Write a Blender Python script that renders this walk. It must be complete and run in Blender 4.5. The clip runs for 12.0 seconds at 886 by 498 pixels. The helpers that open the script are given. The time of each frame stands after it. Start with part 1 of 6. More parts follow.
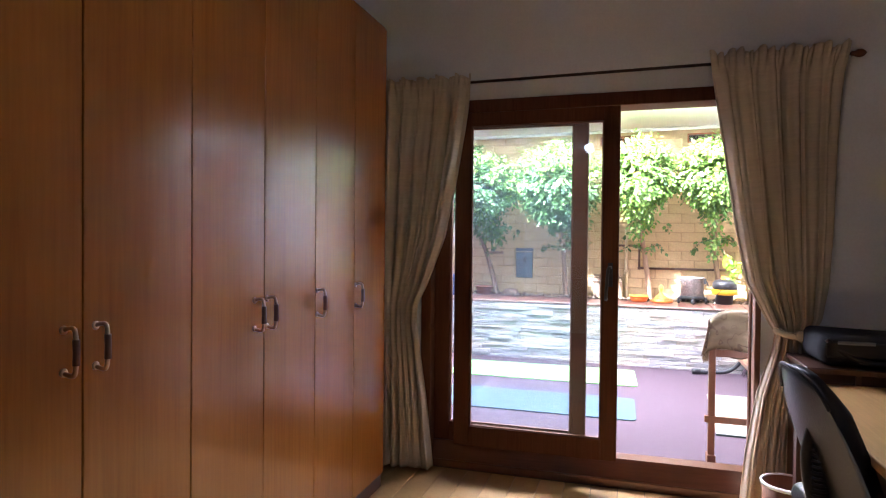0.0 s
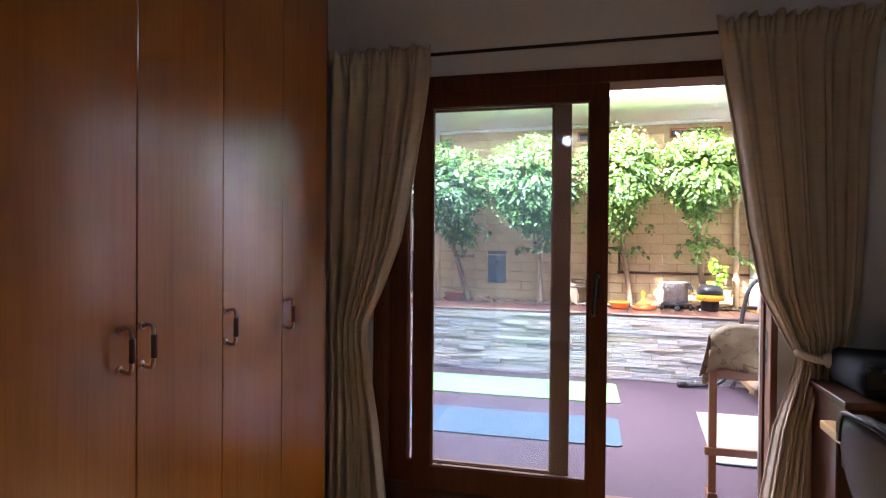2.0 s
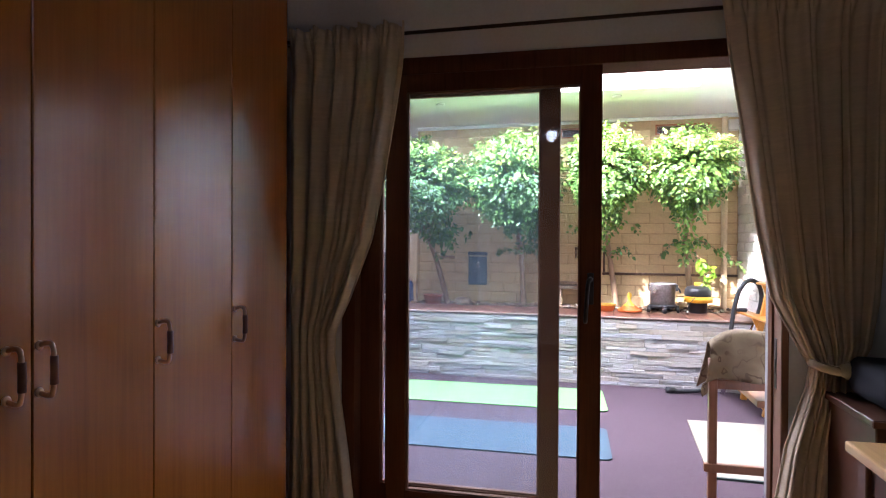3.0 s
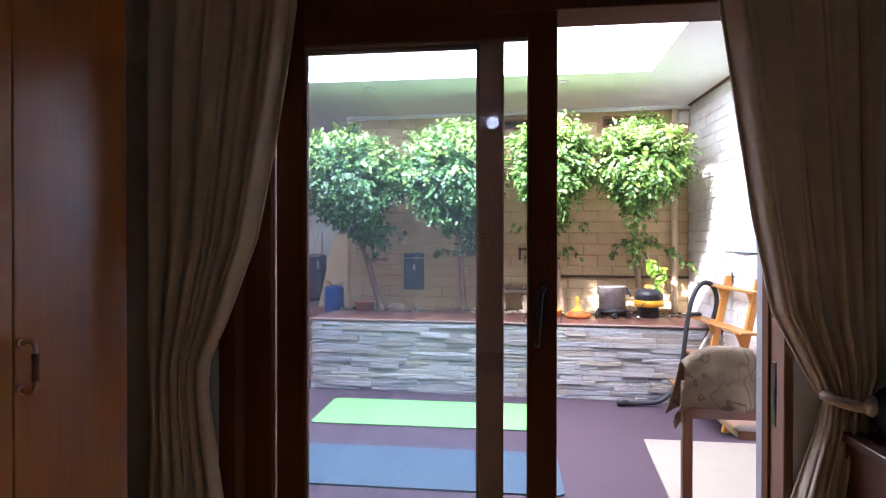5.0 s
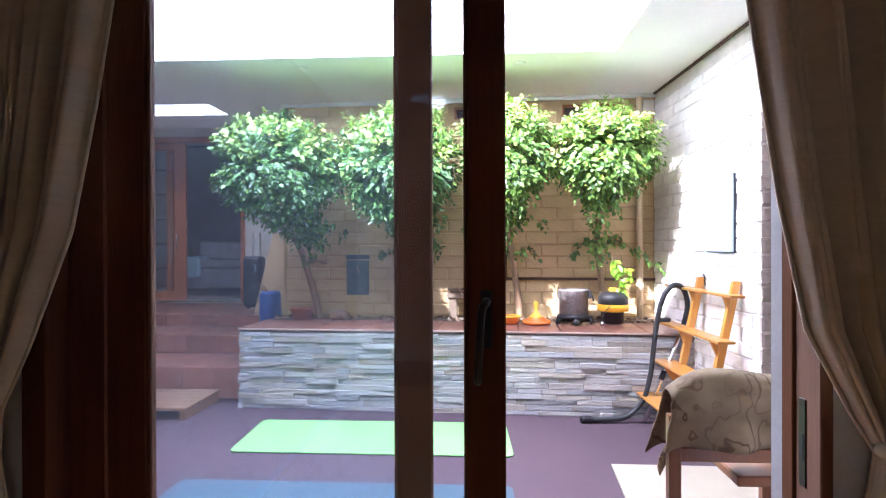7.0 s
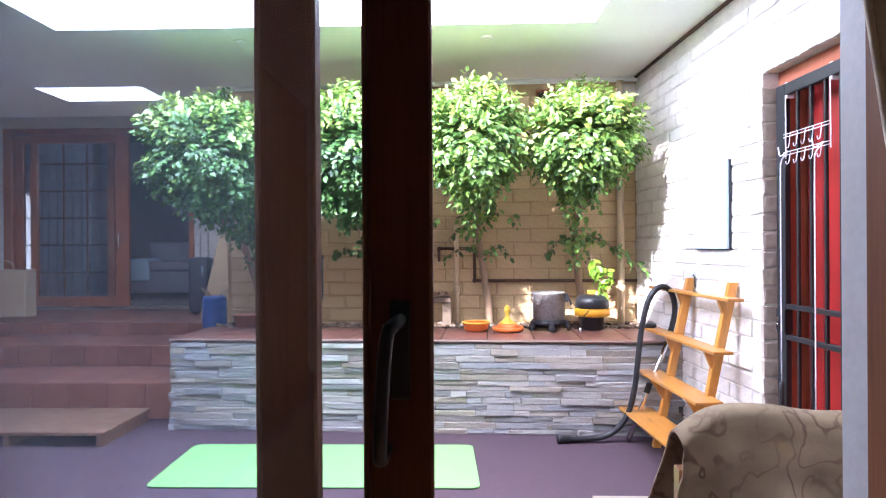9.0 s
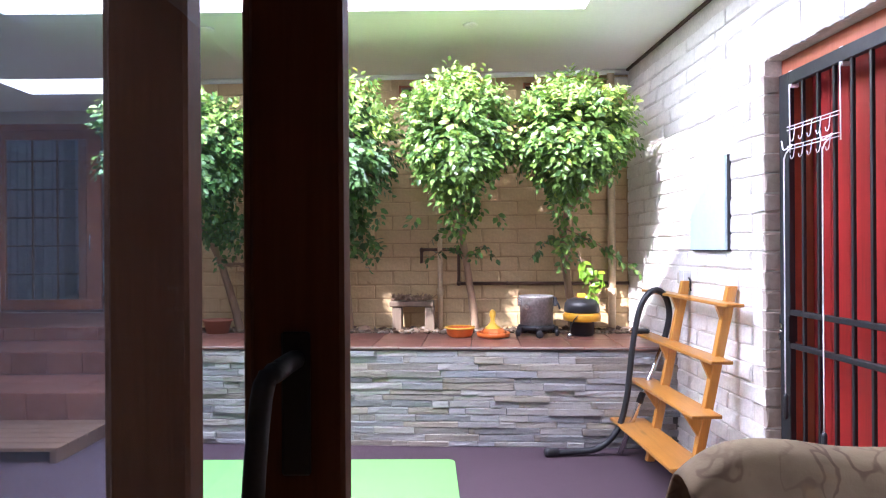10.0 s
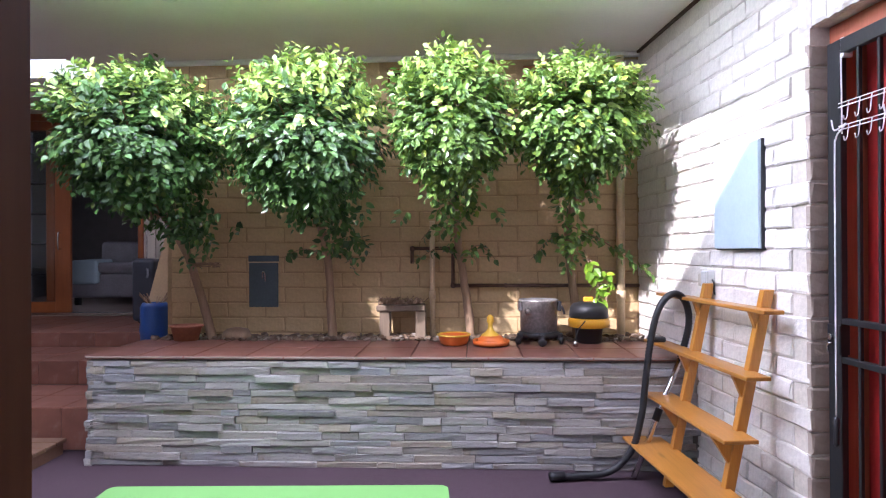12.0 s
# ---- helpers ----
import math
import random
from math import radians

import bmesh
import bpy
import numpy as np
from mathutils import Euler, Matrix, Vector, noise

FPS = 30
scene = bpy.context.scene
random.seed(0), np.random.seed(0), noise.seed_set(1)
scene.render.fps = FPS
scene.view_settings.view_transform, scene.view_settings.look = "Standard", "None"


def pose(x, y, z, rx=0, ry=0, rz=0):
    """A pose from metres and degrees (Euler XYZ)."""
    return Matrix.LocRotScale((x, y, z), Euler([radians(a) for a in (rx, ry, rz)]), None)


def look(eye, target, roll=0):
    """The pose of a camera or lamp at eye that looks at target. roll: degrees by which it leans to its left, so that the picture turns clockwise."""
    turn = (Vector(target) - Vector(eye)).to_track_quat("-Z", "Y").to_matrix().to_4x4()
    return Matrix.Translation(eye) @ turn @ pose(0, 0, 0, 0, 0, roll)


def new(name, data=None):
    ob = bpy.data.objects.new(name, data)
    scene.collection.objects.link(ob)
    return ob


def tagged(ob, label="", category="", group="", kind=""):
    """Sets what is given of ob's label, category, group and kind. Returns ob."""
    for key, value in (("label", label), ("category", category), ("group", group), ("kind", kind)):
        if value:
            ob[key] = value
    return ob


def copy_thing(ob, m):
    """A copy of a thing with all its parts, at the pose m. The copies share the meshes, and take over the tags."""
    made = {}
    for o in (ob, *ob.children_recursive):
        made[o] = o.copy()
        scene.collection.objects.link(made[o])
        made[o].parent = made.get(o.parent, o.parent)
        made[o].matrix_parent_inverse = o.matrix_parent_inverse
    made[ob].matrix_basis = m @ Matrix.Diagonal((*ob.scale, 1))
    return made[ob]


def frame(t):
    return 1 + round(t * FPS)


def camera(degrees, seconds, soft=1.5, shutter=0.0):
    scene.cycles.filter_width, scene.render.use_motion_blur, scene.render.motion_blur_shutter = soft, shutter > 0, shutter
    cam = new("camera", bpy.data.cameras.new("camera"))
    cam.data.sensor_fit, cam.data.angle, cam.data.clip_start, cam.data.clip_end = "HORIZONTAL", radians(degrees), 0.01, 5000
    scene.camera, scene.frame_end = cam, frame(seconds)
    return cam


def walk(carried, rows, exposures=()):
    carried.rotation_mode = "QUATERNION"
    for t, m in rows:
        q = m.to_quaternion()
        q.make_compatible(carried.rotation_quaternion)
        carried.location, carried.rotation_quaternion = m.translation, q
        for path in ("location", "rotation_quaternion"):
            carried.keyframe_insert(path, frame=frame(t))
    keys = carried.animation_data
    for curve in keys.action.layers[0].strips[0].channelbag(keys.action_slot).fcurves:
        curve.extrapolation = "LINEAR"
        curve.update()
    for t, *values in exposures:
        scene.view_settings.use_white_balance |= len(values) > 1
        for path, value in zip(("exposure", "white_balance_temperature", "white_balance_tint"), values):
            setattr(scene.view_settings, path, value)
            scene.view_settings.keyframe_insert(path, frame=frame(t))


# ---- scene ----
cam = camera(71.9, 12.0, soft=1.15)
METRES, EYE, TILT, LEAN, TURN = 3.36, 1.344, 0.0, 0.0, 16.9
ROWS = [
    (0.0, 0.0, 0.0, 0.0, 0.01, -0.83, -0.57),
    (0.5, 0.0049, 0.0445, 0.0028, -0.47, -0.77, -0.57),
    (1.0, 0.0062, 0.0849, 0.0043, -1.13, -0.75, -0.52),
    (1.5, 0.0131, 0.1278, 0.0029, -1.83, -0.68, -0.52),
    (2.0, 0.0254, 0.1714, 0.0036, -2.48, -0.68, -0.49),
    (2.5, 0.0311, 0.2144, 0.0024, -3.22, -0.6, -0.4),
    (4.5, 0.0621, 0.3913, -0.0011, -8.48, -0.44, -0.14),
    (5.0, 0.0817, 0.4359, 0.0002, -9.63, -0.4, -0.05),
    (5.5, 0.0972, 0.4743, -0.0008, -10.55, -0.34, 0.02),
    (6.0, 0.1114, 0.5145, -0.0031, -11.52, -0.28, 0.11),
    (6.5, 0.13, 0.5561, -0.0023, -12.44, -0.24, 0.16),
    (7.0, 0.1492, 0.5979, -0.0054, -13.32, -0.2, 0.17),
    (9.0, 0.2223, 0.7483, -0.0136, -15.52, -0.02, 0.36),
    (9.5, 0.244, 0.7853, -0.0125, -15.96, -0.01, 0.35),
    (10.0, 0.2619, 0.8151, -0.012, -16.35, 0.01, 0.38),
    (10.5, 0.2817, 0.8498, -0.0127, -16.62, 0.04, 0.38),
    (11.0, 0.2965, 0.8804, -0.0145, -16.79, 0.08, 0.36),
    (11.5, 0.3, 0.9115, -0.0175, -16.84, 0.08, 0.33),
    (12.0, 0.3018, 0.9388, -0.0166, -16.89, 0.09, 0.29),
]
walk(cam, [(t, pose(0, 0, EYE, TILT, LEAN, TURN) @ pose(METRES * x, METRES * y, METRES * z, 90 + pitch, roll, yaw)) for t, x, y, z, yaw, pitch, roll in ROWS], [(0.0, 3.1, 5650, 21), (2.5, 2.35, 5650, 21), (5.5, 1.85, 5450, 24), (7.0, 1.95, 5450, 23), (9.0, 1.75, 5450, 24), (12.0, 0.82, 5600, 26)])

# ---- light ----
world = bpy.data.worlds.new("sky")
world.use_nodes = True
scene.world = world
wn = world.node_tree.nodes
sky = wn.new("ShaderNodeTexSky")
sky.sky_type = "NISHITA"
sky.sun_disc = False
SUN = Vector((0.96, 1.2, -1.0)).normalized()
sky.sun_elevation = math.asin(-SUN.z)
sky.sun_rotation = math.atan2(-SUN.x, -SUN.y)
world.node_tree.links.new(sky.outputs[0], wn["Background"].inputs[0])
wn["Background"].inputs[1].default_value = 0.1

sun = new("sun", bpy.data.lights.new("sun", "SUN"))
sun.data.energy, sun.data.angle, sun.data.color = 5.0, radians(0.8), (1.0, 0.94, 0.84)
sun.matrix_basis = look((0, 0, 8), Vector((0, 0, 8)) + SUN)


def sky_opening(x0, x1, y0, y1, z, watts, tilt=0):
    la = bpy.data.lights.new("skylight_daylight", "AREA")
    la.shape, la.size, la.size_y, la.energy, la.color = "RECTANGLE", x1 - x0, y1 - y0, watts, (0.97, 0.97, 1.0)
    ob = new("skylight_daylight", la)
    ob.matrix_basis = pose((x0 + x1) / 2, (y0 + y1) / 2, z, tilt)
    return ob


sky_opening(-2.55, 0.80, 5.30, 6.45, 2.86, 80, 14)
sky_opening(-3.7, -2.75, 7.86, 8.34, 2.735, 5)
haze = bpy.data.materials.new("bright_hazy_sky")
haze.use_nodes = True
hn = haze.node_tree.nodes
hn.remove(hn["Principled BSDF"])
em = hn.new("ShaderNodeEmission")
em.inputs[0].default_value, em.inputs[1].default_value = (0.92, 0.96, 1.0, 1), 4.0
haze.node_tree.links.new(em.outputs[0], hn["Material Output"].inputs[0])
bulb = new("pendant_bulb", bpy.data.lights.new("pendant_bulb", "POINT"))
bulb.data.energy, bulb.data.shadow_soft_size, bulb.data.color = 0.26, 0.045, (0.86, 0.93, 1.0)
bulb.location = (-0.36, 1.14, 2.2)


# ---- materials ----
class G:
    """A small node graph."""

    def __init__(self, name):
        self.m = bpy.data.materials.new(name)
        self.m.use_nodes = True
        self.n, self.l = self.m.node_tree.nodes, self.m.node_tree.links
        self.b = self.n["Principled BSDF"]
        self.tc = self.n.new("ShaderNodeTexCoord")

    def coords(self, scale=(1, 1, 1), source="Object"):
        mp = self.n.new("ShaderNodeMapping")
        mp.inputs["Scale"].default_value = scale
        self.l.new(self.tc.outputs[source], mp.inputs[0])
        return mp.outputs[0]

    def noise(self, scale, detail=4, stretch=(1, 1, 1), rough=0.55, distort=0.0):
        t = self.n.new("ShaderNodeTexNoise")
        t.inputs["Scale"].default_value, t.inputs["Detail"].default_value = scale, detail
        t.inputs["Roughness"].default_value, t.inputs["Distortion"].default_value = rough, distort
        self.l.new(self.coords(stretch), t.inputs["Vector"])
        return t.outputs["Fac"]

    def ramp(self, fac, *stops):
        r = self.n.new("ShaderNodeValToRGB")
        e = r.color_ramp.elements
        while len(e) < len(stops):
            e.new(0.5)
        for el, (p, c) in zip(e, stops):
            el.position, el.color = p, (*c, 1)
        self.l.new(fac, r.inputs[0])
        return r.outputs[0]

    def mix(self, fac, a, b, mode="MIX"):
        x = self.n.new("ShaderNodeMix")
        x.data_type, x.blend_type = "RGBA", mode
        for s, v in ((x.inputs[0], fac), (x.inputs[6], a), (x.inputs[7], b)):
            if isinstance(v, (int, float)):
                s.default_value = v
            elif isinstance(v, tuple):
                s.default_value = (*v, 1)
            else:
                self.l.new(v, s)
        return x.outputs[2]

    def bump(self, fac, strength, distance=0.01, under=None):
        x = self.n.new("ShaderNodeBump")
        x.inputs["Strength"].default_value, x.inputs["Distance"].default_value = strength, distance
        self.l.new(fac, x.inputs["Height"])
        if under:
            self.l.new(under, x.inputs["Normal"])
        self.l.new(x.outputs[0], self.b.inputs["Normal"])
        return x.outputs[0]

    def random(self, island=False):
        if island:
            return self.n.new("ShaderNodeNewGeometry").outputs["Random Per Island"]
        return self.n.new("ShaderNodeObjectInfo").outputs["Random"]

    def done(self, color=None, rough=0.6, metal=0.0, coat=0.0):
        if color is not None:
            if isinstance(color, tuple):
                self.b.inputs["Base Color"].default_value = (*color, 1)
            else:
                self.l.new(color, self.b.inputs["Base Color"])
        if isinstance(rough, (int, float)):
            self.b.inputs["Roughness"].default_value = rough
        else:
            self.l.new(rough, self.b.inputs["Roughness"])
        self.b.inputs["Metallic"].default_value = metal
        self.b.inputs["Coat Weight"].default_value = coat
        self.b.inputs["Coat Roughness"].default_value = 0.12
        return self.m


def tone(c, k):
    return tuple(min(1.0, v * k) for v in c)


def plain(name, c, rough=0.5, metal=0.0, var=0.12, scale=6.0, bump=0.1, fine=60.0, coat=0.0):
    """A surface with broad stains and fine grain."""
    g = G(name)
    broad = g.ramp(g.noise(scale), (0.3, tone(c, 1 - var)), (0.7, tone(c, 1 + var)))
    grain = g.noise(fine, 6)
    col = g.mix(0.35, broad, g.ramp(grain, (0.35, tone(c, 1 - 1.5 * var)), (0.65, tone(c, 1 + 1.5 * var))))
    if bump:
        g.bump(grain, bump, 0.004)
    return g.done(col, rough, metal, coat)


def timber(name, a, b, along="Z", rough=0.4, coat=0.0, scale=1.0, bump=0.08, each=False, knots=False):
    """Wood with grain along one axis."""
    g = G(name)
    st = {"X": (0.6, 14, 14), "Y": (14, 0.6, 14), "Z": (14, 14, 0.6)}[along]
    grain = g.noise(3.0 * scale, 6, st, 0.6, 0.6)
    fine = g.noise(14.0 * scale, 3, st)
    col = g.ramp(grain, (0.25, a), (0.5, tone(b, 0.9)), (0.75, b))
    col = g.mix(0.3, col, g.ramp(fine, (0.3, tone(a, 0.7)), (0.7, tone(b, 1.15))))
    broad = g.noise(1.7, 2)
    col = g.mix(0.35, col, g.ramp(broad, (0.35, tone(a, 0.85)), (0.65, tone(b, 1.1))))
    if knots:
        kn = g.n.new("ShaderNodeTexVoronoi")
        kn.inputs["Scale"].default_value = 2.6
        g.l.new(g.coords({"X": (0.5, 2, 1), "Y": (2, 0.5, 1), "Z": (2, 2, 0.5)}[along]), kn.inputs["Vector"])
        col = g.mix(g.ramp(kn.outputs["Distance"], (0.03, (0.9, 0.9, 0.9)), (0.1, (0, 0, 0))), col, tone(a, 0.35))
    if each:
        hue = g.n.new("ShaderNodeHueSaturation")
        mr = g.n.new("ShaderNodeMapRange")
        mr.inputs[3].default_value, mr.inputs[4].default_value = 0.75, 1.2
        g.l.new(g.random(), mr.inputs[0])
        g.l.new(mr.outputs[0], hue.inputs["Value"])
        g.l.new(col, hue.inputs["Color"])
        col = hue.outputs[0]
    g.bump(fine, bump, 0.002)
    return g.done(col, rough, 0.0, coat)


def masonry(name, c, island=False, spread=0.1, rough=0.75, bump=0.5):
    """Thick paint on rough brick."""
    g = G(name)
    n1, n2 = g.noise(3, 5), g.noise(45, 6)
    col = g.ramp(n1, (0.3, tone(c, 0.88)), (0.7, tone(c, 1.06)))
    col = g.mix(0.3, col, g.ramp(n2, (0.35, tone(c, 0.75)), (0.6, tone(c, 1.1))))
    col = g.mix(1.0, col, g.ramp(g.random(island), (0.0, (1 - spread,) * 3), (1.0, (1.0, 1.0, 1.0))), "MULTIPLY")
    b1 = g.bump(g.noise(18, 4), bump, 0.012)
    g.bump(n2, bump * 0.5, 0.004, b1)
    return g.done(col, rough)


M = {}
M["room_wall"] = plain("room_plaster", (0.76, 0.77, 0.81), 0.85, var=0.05, scale=2, bump=0.08, fine=90)
M["ceiling"] = plain("ceiling_paint", (0.88, 0.89, 0.86), 0.8, var=0.03, scale=1.5, bump=0.04)
M["cream"] = masonry("cream_brick_paint", (0.62, 0.445, 0.235))
M["cream_rest"] = masonry("cream_brick_paint_joined", (0.62, 0.445, 0.235), True)
M["white"] = masonry("white_brick_paint", (0.80, 0.76, 0.70))
M["white_rest"] = masonry("white_brick_paint_joined", (0.80, 0.76, 0.70), True)
M["bare"] = masonry("weathered_brick", (0.42, 0.34, 0.28))
M["mortar_cream"] = plain("mortar_cream", (0.42, 0.29, 0.15), 0.9, var=0.15, bump=0.4)
M["mortar_white"] = plain("mortar_white", (0.62, 0.57, 0.50), 0.9, var=0.15, bump=0.4)
M["varnish"] = timber("varnished_wardrobe_veneer", (0.265, 0.080, 0.010), (0.385, 0.138, 0.018), "Z", 0.26, 0.3, 0.45, 0.02)
M["dark_wood"] = timber("dark_stained_door_wood", (0.064, 0.023, 0.010), (0.135, 0.052, 0.023), "Z", 0.62, 0.0, 1.0, 0.05)
M["dark_wood"].node_tree.nodes["Principled BSDF"].inputs["Specular IOR Level"].default_value = 0.12
M["jamb_wood"] = timber("worn_jamb_wood", (0.13, 0.055, 0.028), (0.21, 0.10, 0.055), "Z", 0.75, 0.0)
M["sill_wood"] = timber("sill_wood", (0.07, 0.026, 0.014), (0.15, 0.062, 0.035), "X", 0.28, 0.3)
M["red_wood"] = timber("red_brown_sliding_door_wood", (0.22, 0.06, 0.02), (0.36, 0.11, 0.035), "Z", 0.35, 0.3)
M["pine"] = timber("pine_floor", (0.50, 0.27, 0.09), (0.68, 0.42, 0.17), "Y", 0.3, 0.3, 0.8, 0.05, True, True)
M["desk_pine"] = timber("knotty_pine_desk", (0.50, 0.27, 0.09), (0.66, 0.40, 0.16), "Y", 0.35, 0.25, 0.7, 0.05, False, True)
M["shelf_wood"] = timber("orange_varnished_shelf", (0.33, 0.13, 0.022), (0.52, 0.23, 0.04), "Y", 0.35, 0.3, knots=True)
M["post_wood"] = timber("orange_varnished_post", (0.40, 0.16, 0.02), (0.60, 0.265, 0.04), "Z", 0.35, 0.3)
M["chair_wood"] = timber("reddish_chair_wood", (0.15, 0.05, 0.018), (0.25, 0.095, 0.036), "Z", 0.4, 0.2)
M["pallet_wood"] = timber("weathered_deck_wood", (0.12, 0.06, 0.035), (0.21, 0.115, 0.07), "X", 0.6)
M["old_wood"] = timber("grey_weathered_wood", (0.12, 0.08, 0.055), (0.23, 0.17, 0.115), "Z", 0.8, bump=0.3)
M["dark_panel"] = timber("dark_brown_panel", (0.05, 0.018, 0.01), (0.10, 0.04, 0.02), "X", 0.4)
M["rail"] = plain("dark_metal_rod", (0.06, 0.045, 0.04), 0.35, 0.8)
M["brass"] = plain("brushed_bronze_handle", (0.60, 0.40, 0.26), 0.3, 1.0, bump=0.02)
M["steel"] = plain("brushed_steel", (0.72, 0.71, 0.70), 0.25, 1.0, bump=0.05)
M["grey_steel"] = plain("dull_steel_drum", (0.27, 0.255, 0.245), 0.38, 0.45, var=0.35, scale=14)
M["black"] = plain("black_plastic", (0.018, 0.018, 0.02), 0.45)
M["black_paint"] = plain("black_gate_paint", (0.012, 0.013, 0.015), 0.5, 0.0)
M["leather"] = plain("black_leatherette", (0.020, 0.020, 0.021), 0.38, bump=0.25, fine=140)
M["bag_cloth"] = plain("navy_black_nylon", (0.012, 0.013, 0.019), 0.85, bump=0.3, fine=160)
M["bag_trim"] = plain("grey_bag_trim", (0.25, 0.26, 0.28), 0.4)
M["white_metal"] = plain("white_coated_wire", (0.8, 0.8, 0.82), 0.35)
M["orange"] = plain("orange_plastic", (0.80, 0.19, 0.03), 0.38, var=0.06, bump=0.02)
M["yellow"] = plain("yellow_plastic", (0.85, 0.52, 0.05), 0.4, var=0.08, bump=0.02)
M["vac_yellow"] = plain("vacuum_amber_plastic", (0.80, 0.40, 0.02), 0.35, var=0.05, bump=0.02)
M["blue"] = plain("blue_plastic_drum", (0.02, 0.07, 0.26), 0.4)
M["vent"] = plain("slate_blue_panel", (0.045, 0.075, 0.095), 0.35, var=0.2)
M["panel"] = plain("pale_blue_board", (0.50, 0.62, 0.68), 0.22, var=0.05, scale=9, bump=0.02)
M["clay"] = plain("terracotta_clay", (0.34, 0.13, 0.07), 0.7, var=0.2, bump=0.2)
M["grout"] = plain("tile_grout", (0.28, 0.22, 0.19), 0.9)
M["pipe_cream"] = plain("cream_painted_pipe", (0.66, 0.52, 0.32), 0.5)
M["pipe_dark"] = plain("rusty_brown_pipe", (0.10, 0.055, 0.035), 0.5, 0.2, var=0.3)
M["socket"] = plain("grey_socket_box", (0.55, 0.56, 0.56), 0.4)
M["cardboard"] = plain("cardboard", (0.42, 0.29, 0.16), 0.85, var=0.1)
M["paper"] = plain("kraft_paper", (0.46, 0.34, 0.21), 0.8)
M["sofa"] = plain("grey_sofa_cloth", (0.27, 0.25, 0.27), 0.9, var=0.2, bump=0.3)
M["suitcase"] = plain("dark_suitcase_shell", (0.03, 0.033, 0.045), 0.4)
M["house_wall"] = plain("pale_house_paint", (0.55, 0.5, 0.42), 0.85, var=0.08)
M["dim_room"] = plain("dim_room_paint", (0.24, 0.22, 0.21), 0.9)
M["backing"] = plain("planter_core", (0.16, 0.15, 0.14), 0.95)
M["lamp_glass"] = plain("opal_lampshade", (0.48, 0.54, 0.62), 0.3, var=0.03, bump=0)
M["rug"] = plain("beige_rug", (0.28, 0.235, 0.175), 0.95, var=0.05, scale=9, bump=0.5, fine=300)
M["mat_green"] = plain("lime_exercise_mat", (0.20, 0.45, 0.125), 0.6, var=0.04, bump=0.25, fine=220)
M["mat_blue"] = plain("blue_exercise_mat", (0.032, 0.062, 0.086), 0.65, var=0.06, bump=0.25, fine=220)
M["mat_edge"] = plain("mat_dark_edge", (0.03, 0.05, 0.04), 0.8)
M["red_door"] = timber("red_painted_boards", (0.22, 0.012, 0.012), (0.33, 0.022, 0.018), "Z", 0.4, 0.15, 0.8, 0.05)
M["red_frame"] = timber("red_oxide_frame", (0.34, 0.09, 0.04), (0.46, 0.14, 0.07), "Z", 0.5)
M["bark"] = timber("ficus_bark", (0.20, 0.12, 0.07), (0.36, 0.24, 0.15), "Z", 0.85, bump=0.5)
M["trim_grey"] = plain("grey_painted_reveal", (0.30, 0.285, 0.29), 0.6, var=0.08, bump=0.15)


def carpet():
    g = G("plum_outdoor_carpet")
    n1, n2, n3 = g.noise(1.3, 5), g.noise(420, 2), g.noise(30, 4)
    c = (0.060, 0.034, 0.044)
    col = g.ramp(n1, (0.3, tone(c, 0.86)), (0.7, tone(c, 1.12)))
    col = g.mix(0.45, col, g.ramp(n2, (0.35, tone(c, 0.55)), (0.65, tone(c, 1.5))))
    col = g.mix(0.25, col, g.ramp(n3, (0.35, tone(c, 0.8)), (0.7, tone(c, 1.25))))
    g.bump(n2, 0.5, 0.004)
    return g.done(col, 0.95)


def stone(name, island=False):
    g = G(name)
    r = g.random(island)
    col = g.ramp(r, (0.0, (0.13, 0.125, 0.13)), (0.18, (0.36, 0.35, 0.355)), (0.36, (0.45, 0.40, 0.35)), (0.52, (0.28, 0.285, 0.315)),
                 (0.68, (0.44, 0.36, 0.26)), (0.82, (0.19, 0.15, 0.115)), (1.0, (0.58, 0.555, 0.53)))
    layered = g.noise(9, 7, (1, 1, 4.5), 0.7, 1.1)
    col = g.mix(0.34, col, g.ramp(layered, (0.28, (0.13, 0.125, 0.125)), (0.48, (0.32, 0.31, 0.31)), (0.70, (0.50, 0.46, 0.41))))
    rust = g.ramp(g.noise(3.1, 6, (1, 1, 1.6), 0.65, 0.8), (0.50, (0, 0, 0)), (0.66, (0.8, 0.8, 0.8)))
    col = g.mix(rust, col, g.ramp(g.noise(22, 5), (0.35, (0.17, 0.12, 0.07)), (0.7, (0.40, 0.33, 0.22))))
    crack = g.ramp(g.noise(26, 5, (1, 1, 3.0), 0.6, 0.7), (0.30, (0.45, 0.44, 0.43)), (0.42, (1, 1, 1)))
    col = g.mix(1.0, col, crack, "MULTIPLY")
    b = g.bump(layered, 0.8, 0.018)
    g.bump(g.noise(85, 6), 0.45, 0.004, b)
    return g.done(col, 0.58)


def terracotta():
    g = G("terracotta_tile")
    c = (0.225, 0.095, 0.066)
    col = g.ramp(g.noise(5, 5), (0.3, tone(c, 0.8)), (0.7, tone(c, 1.2)))
    col = g.mix(1.0, col, g.ramp(g.random(), (0.0, (0.78, 0.76, 0.76)), (1.0, (1.1, 1.1, 1.1))), "MULTIPLY")
    col = g.mix(g.ramp(g.noise(14, 5), (0.55, (0, 0, 0)), (0.8, (0.35, 0.35, 0.35))), col, (0.36, 0.27, 0.24))
    g.bump(g.noise(60, 4), 0.1, 0.003)
    return g.done(col, 0.38)


